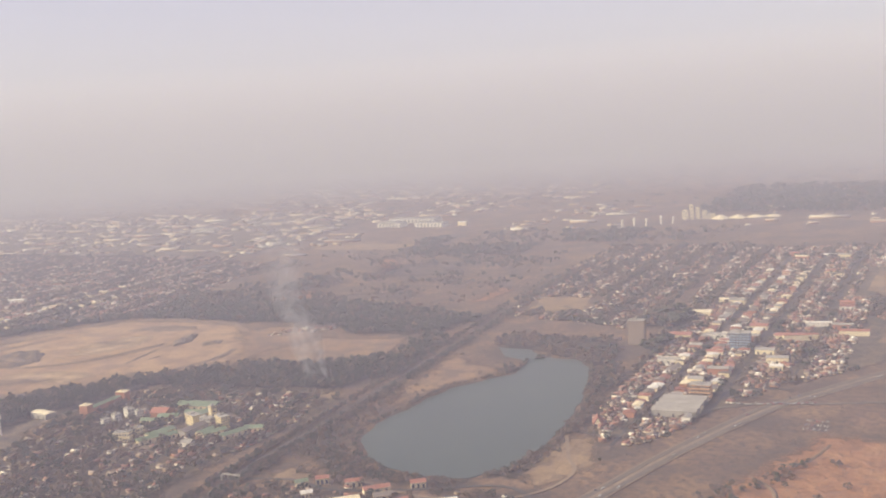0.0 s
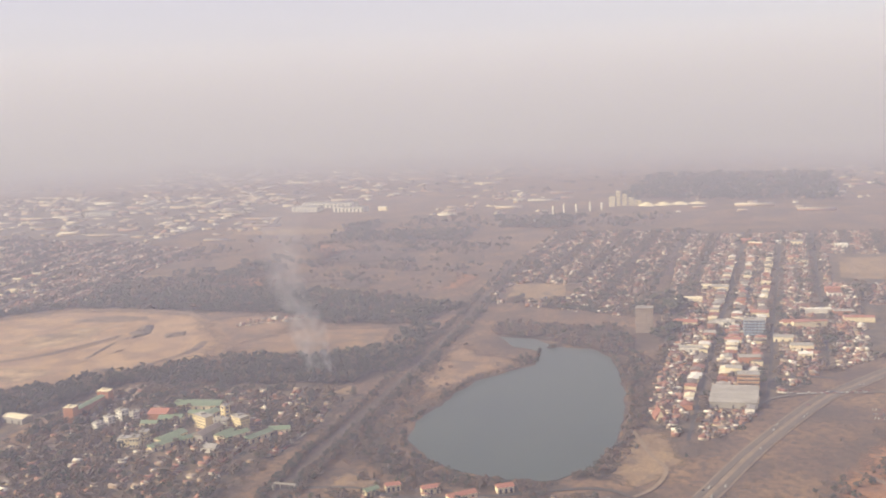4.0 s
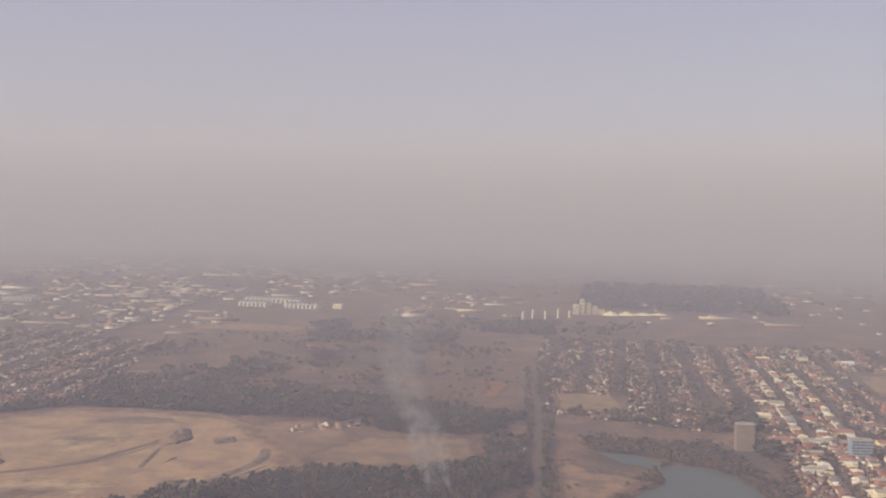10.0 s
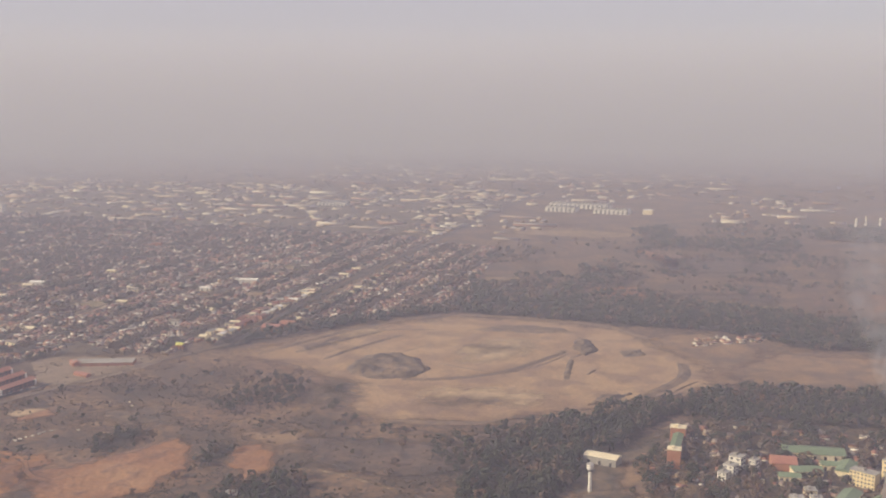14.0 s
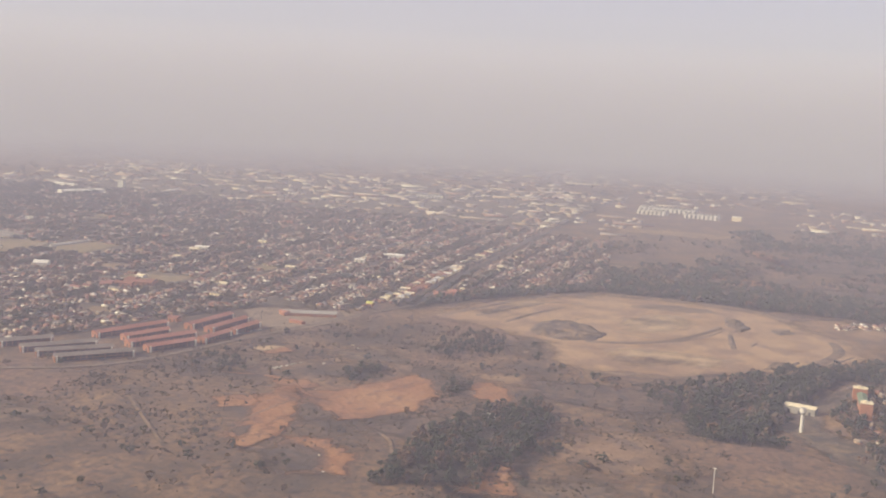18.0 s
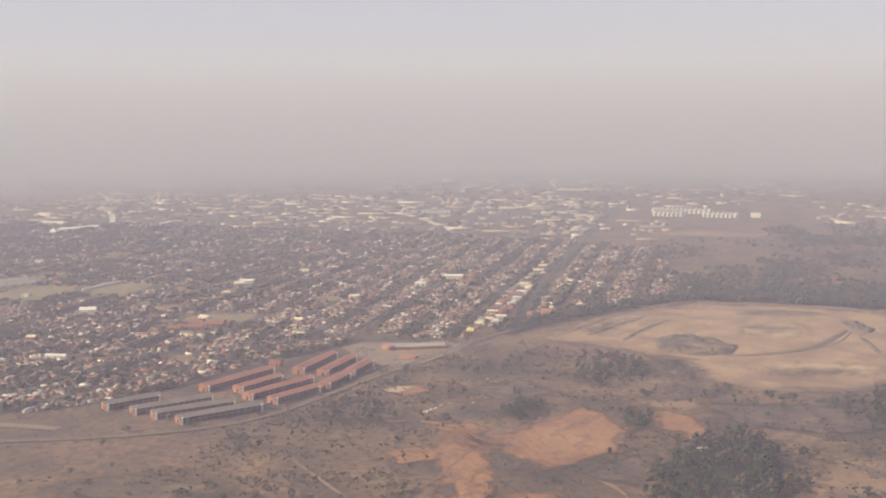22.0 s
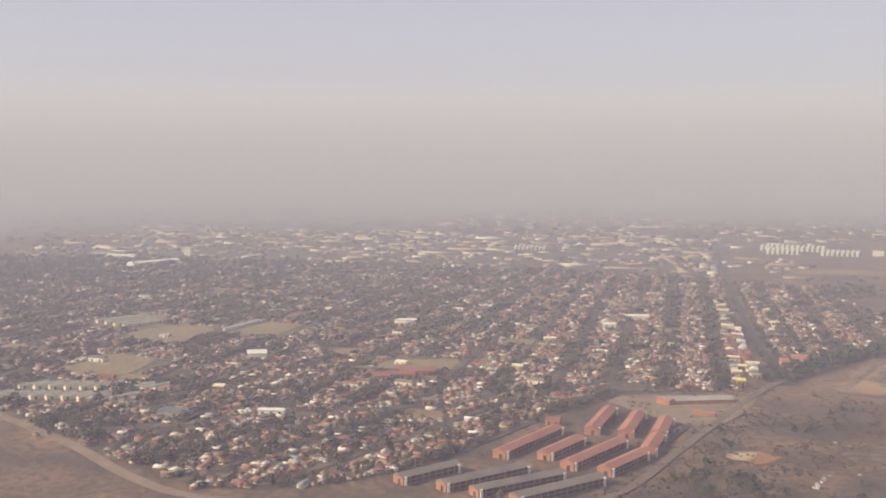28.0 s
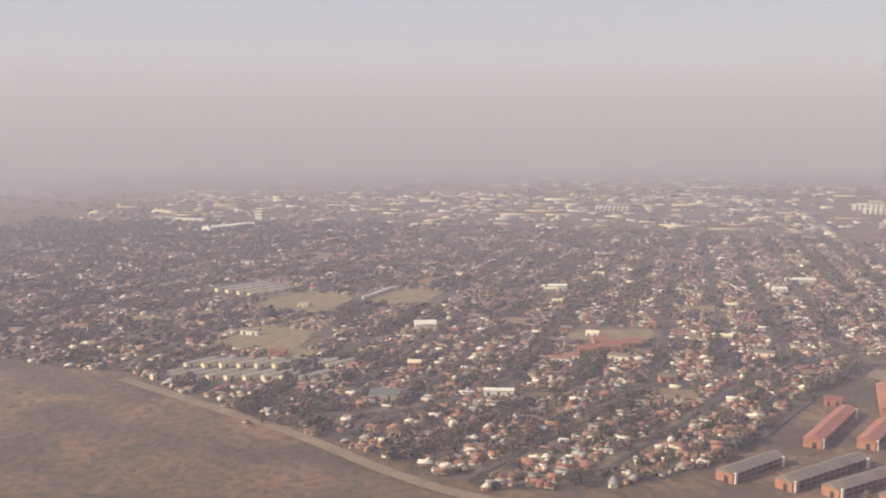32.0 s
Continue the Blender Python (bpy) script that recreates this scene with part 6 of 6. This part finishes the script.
for k in range(42000):
    x, y = rnd.uniform(-1080, 200), 190 + 1260 * rnd.random() ** 1.5
    d = noise.noise(Vector((x * 0.016, y * 0.016, 5))) + 0.6 * noise.noise(Vector((x * 0.06, y * 0.06, 8)))
    if d > rnd.uniform(-0.4, 0.35) and is_free(x, y):
        if rnd.random() < 0.07 and y < 600 and not inside(NORTH_END, x, y):
            plant(x, y, rnd.uniform(2, 4.5), pick_kind(0.55, 0.35), 1.0)
        else:
            r = rnd.uniform(0.35, 1.15)
            BUSHES.append((rnd.randrange(4), x, y, -0.1, rnd.uniform(0, 6.28), r * rnd.uniform(0.9, 1.8), r, r))
for k in range(520):
    cx, cy, rr = rnd.uniform(-960, -600), rnd.uniform(270, 610), rnd.uniform(2, 9)
    for j in range(int(rr * 3)):
        x, y = rnd.gauss(cx, rr), rnd.gauss(cy, rr * 0.7)
        if is_free(x, y):
            r = rnd.uniform(0.5, 1.7)
            BUSHES.append((rnd.randrange(4), x, y, -0.1, rnd.uniform(0, 6.28), r * rnd.uniform(0.9, 1.8), r, r * 0.9))
bush_shapes = [crown_shape(s + 60, 3, size=0.9, low=0.0) for s in range(4)]
tagged(part("veld_bushes", scatter("veld_bushes", bush_shapes, BUSHES, surface("dry_bush", ((0.0, (0.05, 0.046, 0.03)), (0.5, (0.085, 0.065, 0.042)), (1.0, (0.13, 0.092, 0.055))), 0.03, 0.5, source="island", mixed=0.4)), None), "low dry bushes and tussocks dotting the veld", "bushes", kind="stuff")
wood([(-746, 542), (-714, 512), (-678, 506), (-629, 512), (-635, 498), (-680, 492), (-720, 498)], 4.6, 3.6, 0.75, 0.2, 1.1, 0.7, single=True)
wood([(-745, 596), (-752, 606), (-755, 600)], 3.0, 5.0, 0.9, 0.1, 1.0, single=True)
finish_houses()
finish_trees()


# ---- rubble, a hut and odd heaps on the veld ----
def rubble(x, y, r, seed, mat, label):
    q = random.Random(seed)
    bm = bmesh.new()
    for k in range(9):
        a, d, s = q.uniform(0, 6.28), q.uniform(0, r), r * q.uniform(0.2, 0.45)
        add_box(bm, x + d * math.cos(a) - s, y + d * math.sin(a) - s * 0.7, -0.1, x + d * math.cos(a) + s, y + d * math.sin(a) + s * 0.7, s * q.uniform(0.6, 1.3))
    for v in bm.verts:
        v.co += noise.noise_vector(v.co * 0.9) * r * 0.18
    tagged(part("rubble_heap", bm, mat), label, "rubble", "rubble heaps on the veld")


for k in range(9):
    rubble(-871 + 1.1 * k + rnd.uniform(-0.5, 0.5), 420 + 3.2 * k + rnd.uniform(-1, 1), rnd.uniform(0.6, 1.3), k, M_WHITE if k < 4 else M_GREY, "dumped pale builders' rubble in a row")
for k, (x, y) in enumerate(((-835, 447), (-851, 446), (-816, 452), (-830, 441), (-765, 352), (-760, 283), (-772, 300), (-905, 462), (-898, 459), (-868, 492), (-858, 498), (-851, 492))):
    rubble(x, y, rnd.uniform(0.5, 1.1), 40 + k, M_WHITE if k % 2 else M_CREAM, "small pale heap of dumped rubble")
hall(-723, 398, 20, 5, 3, 1.9, M_WHITE, M_WHITE, "small white-roofed hut at the wood's edge", "", 0.5, "hut", 1)


def mast(x, y, h):
    ob = new("mast")
    ob.location = (x, y, 0)
    tagged(ob, "slim pale floodlight mast above the trees", "mast")
    part("pole", cylinder(0.25, -0.2, h, 8, r2=0.14), M_WHITE, ob)
    part("lamp_head", box(-0.7, -0.25, h, 0.7, 0.25, h + 0.5), M_WHITE, ob)


mast(-600, 347, 11)


# ---- vehicles ----
CAR_COLOURS = [("white", (0.8, 0.8, 0.78)), ("silver", (0.5, 0.51, 0.53)), ("dark grey", (0.06, 0.06, 0.07)), ("red", (0.42, 0.05, 0.04)), ("blue", (0.07, 0.12, 0.3))]
GLASS = surface("car_glass", ((0.3, (0.02, 0.022, 0.025)), (0.7, (0.04, 0.042, 0.045))), 1.0, 3.0, rough=0.1)
RUBBER = surface("tyre_rubber", ((0.3, (0.02, 0.02, 0.02)), (0.7, (0.035, 0.035, 0.035))), 1.0, 5.0)


def car_kind(word, col):
    ob = new("car")
    ob.location = (0, -200, 0)
    tagged(ob, f"{word} saloon car on the asphalt", "car", "cars")
    paint = surface("paint_" + word.replace(" ", "_"), ((0.3, tuple(c * 0.9 for c in col)), (0.7, col)), 1.0, 4.0, rough=0.3, mixed=0.1)
    body = box(-1.0, -0.4, 0.16, 1.0, 0.4, 0.42)
    bmesh.ops.bevel(body, geom=body.edges[:], offset=0.07, segments=1, affect="EDGES")
    part("body", body, paint, ob)
    cabin = bmesh.new()
    add_box(cabin, -0.62, -0.36, 0.42, 0.45, 0.36, 0.66)
    for v in cabin.verts:
        if v.co.z > 0.5:
            v.co.x *= 0.72
            v.co.y *= 0.86
    part("cabin", cabin, GLASS, ob, "dark tinted cabin glass")
    part("roof_panel", box(-0.4, -0.3, 0.66, 0.28, 0.3, 0.7), paint, ob)
    wheel = cylinder(0.15, -0.06, 0.06, 8)
    wheel.transform(Matrix.Rotation(math.pi / 2, 4, "X"))
    me = mesh_from("wheel", *tris_of(wheel), RUBBER)
    for wx in (-0.62, 0.62):
        for wy in (-0.38, 0.38):
            part("wheel", me, None, ob).location = (wx, wy, 0.15)
    return ob


CAR_KINDS = [car_kind(*c) for c in CAR_COLOURS]
USED = set()


def park(x, y, z, turn):
    k = rnd.choice((0, 0, 0, 1, 1, 2, 3, 4))
    m = Matrix.Translation((x, y, z)) @ Matrix.Rotation(turn, 4, "Z")
    if k not in USED:
        USED.add(k)
        CAR_KINDS[k].matrix_basis = m
    else:
        copy_thing(CAR_KINDS[k], m)


for k in range(46):
    i = rnd.randrange(8, len(HIGHWAY) - 8)
    (x0, y0), (x1, y1) = HIGHWAY[i], HIGHWAY[i + 1]
    s, lane, side = rnd.random(), rnd.choice((-0.8, 0.8)), rnd.choice((-1, 1))
    t = math.atan2(y1 - y0, x1 - x0)
    park(x0 + (x1 - x0) * s + side * 2.8 - math.sin(t) * lane, y0 + (y1 - y0) * s - side * 1.2 + math.cos(t) * lane, 0.6, t)
for k in range(26):
    park(-129 + 1.8 * k + rnd.uniform(-0.6, 0.6), 640 + 0.5 * k + rnd.choice((-1.1, 1.1)), 0.62, 0.25)
for k in range(24):
    park(-84 + 1.7 * (k % 8) + rnd.uniform(-0.3, 0.3), 602 + 8 * (k // 8) + rnd.uniform(-1, 1), 0.02, 1.5 + rnd.uniform(-0.2, 0.2))
for k in range(22):
    y = 345 + 2.4 * k
    x = -214 + 0.38 * (y - 345) + rnd.choice((-3.6, -2.0, 2.0, 3.6))
    park(x, y + rnd.uniform(-0.6, 0.6), 0.6, 1.18)
for k in range(40):
    park(-399 + 2.6 * (k % 5) + rnd.uniform(-0.3, 0.3), 486 + 4.2 * (k // 5) + rnd.uniform(-0.3, 0.3), 0.25, rnd.uniform(-0.1, 0.1) + 1.2)
for k in range(7):
    park(-209 + 1.5 * k, 378 + 2.2 * k, 0.25, 0.2)
for k in range(24):
    park(-933 - 0.9 * k + rnd.uniform(-1, 1), 500 - 3.6 * k, 0.25, 1.3)


# ---- smoke from a veld fire ----
def smoke(x, y, h, lean, r0, r1, density, seed):
    """A thin column of smoke, thinning towards its edge and upwards as it drifts and widens."""
    m = bpy.data.materials.new("wood_smoke")
    m.use_nodes = True
    t = m.node_tree
    n, l = t.nodes, t.links
    n.remove(n["Principled BSDF"])
    v = n.new("ShaderNodeVolumeScatter")
    v.inputs["Color"].default_value = (0.97, 0.96, 0.97, 1)
    geo, sep = n.new("ShaderNodeNewGeometry"), n.new("ShaderNodeSeparateXYZ")
    l.new(geo.outputs["Position"], sep.inputs[0])

    def calc(op, a, b=0.0, c=0.0):
        k = n.new("ShaderNodeMath")
        k.operation = op
        for i, q in enumerate((a, b, c)):
            if isinstance(q, (int, float)):
                k.inputs[i].default_value = q
            else:
                l.new(q, k.inputs[i])
        return k.outputs[0]

    u = calc("MULTIPLY", sep.outputs[2], 1.0 / h)
    swing = calc("MULTIPLY", calc("SINE", calc("MULTIPLY_ADD", u, 7.0, seed)), calc("MULTIPLY", u, 0.35 * r1))
    axis = calc("ADD", calc("MULTIPLY_ADD", u, lean, x), swing)
    wide = calc("MULTIPLY_ADD", u, r1 - r0, r0)
    dx = calc("DIVIDE", calc("SUBTRACT", sep.outputs[0], axis), wide)
    dy = calc("DIVIDE", calc("SUBTRACT", sep.outputs[1], y), wide)
    core = calc("SUBTRACT", 1.0, calc("ADD", calc("MULTIPLY", dx, dx), calc("MULTIPLY", dy, dy)))
    core = calc("MAXIMUM", core, 0.0)
    puff = n.new("ShaderNodeTexNoise")
    puff.inputs["Scale"].default_value, puff.inputs["Detail"].default_value, puff.inputs["Distortion"].default_value = 2.2 / r1, 3.0, 0.8
    l.new(geo.outputs["Position"], puff.inputs["Vector"])
    lump = calc("MAXIMUM", calc("MULTIPLY_ADD", puff.outputs["Fac"], 5.0, -1.9), 0.0)
    rise = calc("MAXIMUM", calc("SUBTRACT", 1.0, u), 0.0)
    l.new(calc("MULTIPLY", calc("MULTIPLY", calc("MULTIPLY", core, lump), rise), density), v.inputs["Density"])
    l.new(v.outputs[0], n["Material Output"].inputs["Volume"])
    bm, rows, k = bmesh.new(), [], 12
    for i in range(9):
        w = i / 8
        r = (r0 + (r1 - r0) * w) * 1.05
        cx = x + lean * w + math.sin(7.0 * w + seed) * 0.35 * r1 * w
        rows.append([bm.verts.new((cx + math.cos(a) * r, y + math.sin(a) * r, 0.5 + h * w)) for a in (6.2832 * j / k for j in range(k))])
    for a, b in zip(rows, rows[1:]):
        for j in range(k):
            bm.faces.new((a[j], a[(j + 1) % k], b[(j + 1) % k], b[j]))
    bm.faces.new(rows[0][::-1])
    bm.faces.new(rows[-1])
    tagged(part("smoke_plume", bm, m), "thin white smoke drifting up from a veld fire", "smoke", kind="stuff")


smoke(-436, 624, 46, -12, 1.6, 9, 0.14, 1.0)
smoke(-424, 631, 54, -16, 1.8, 10, 0.16, 4.0)
smoke(-432, 628, 130, -34, 5.0, 24, 0.05, 8.0)
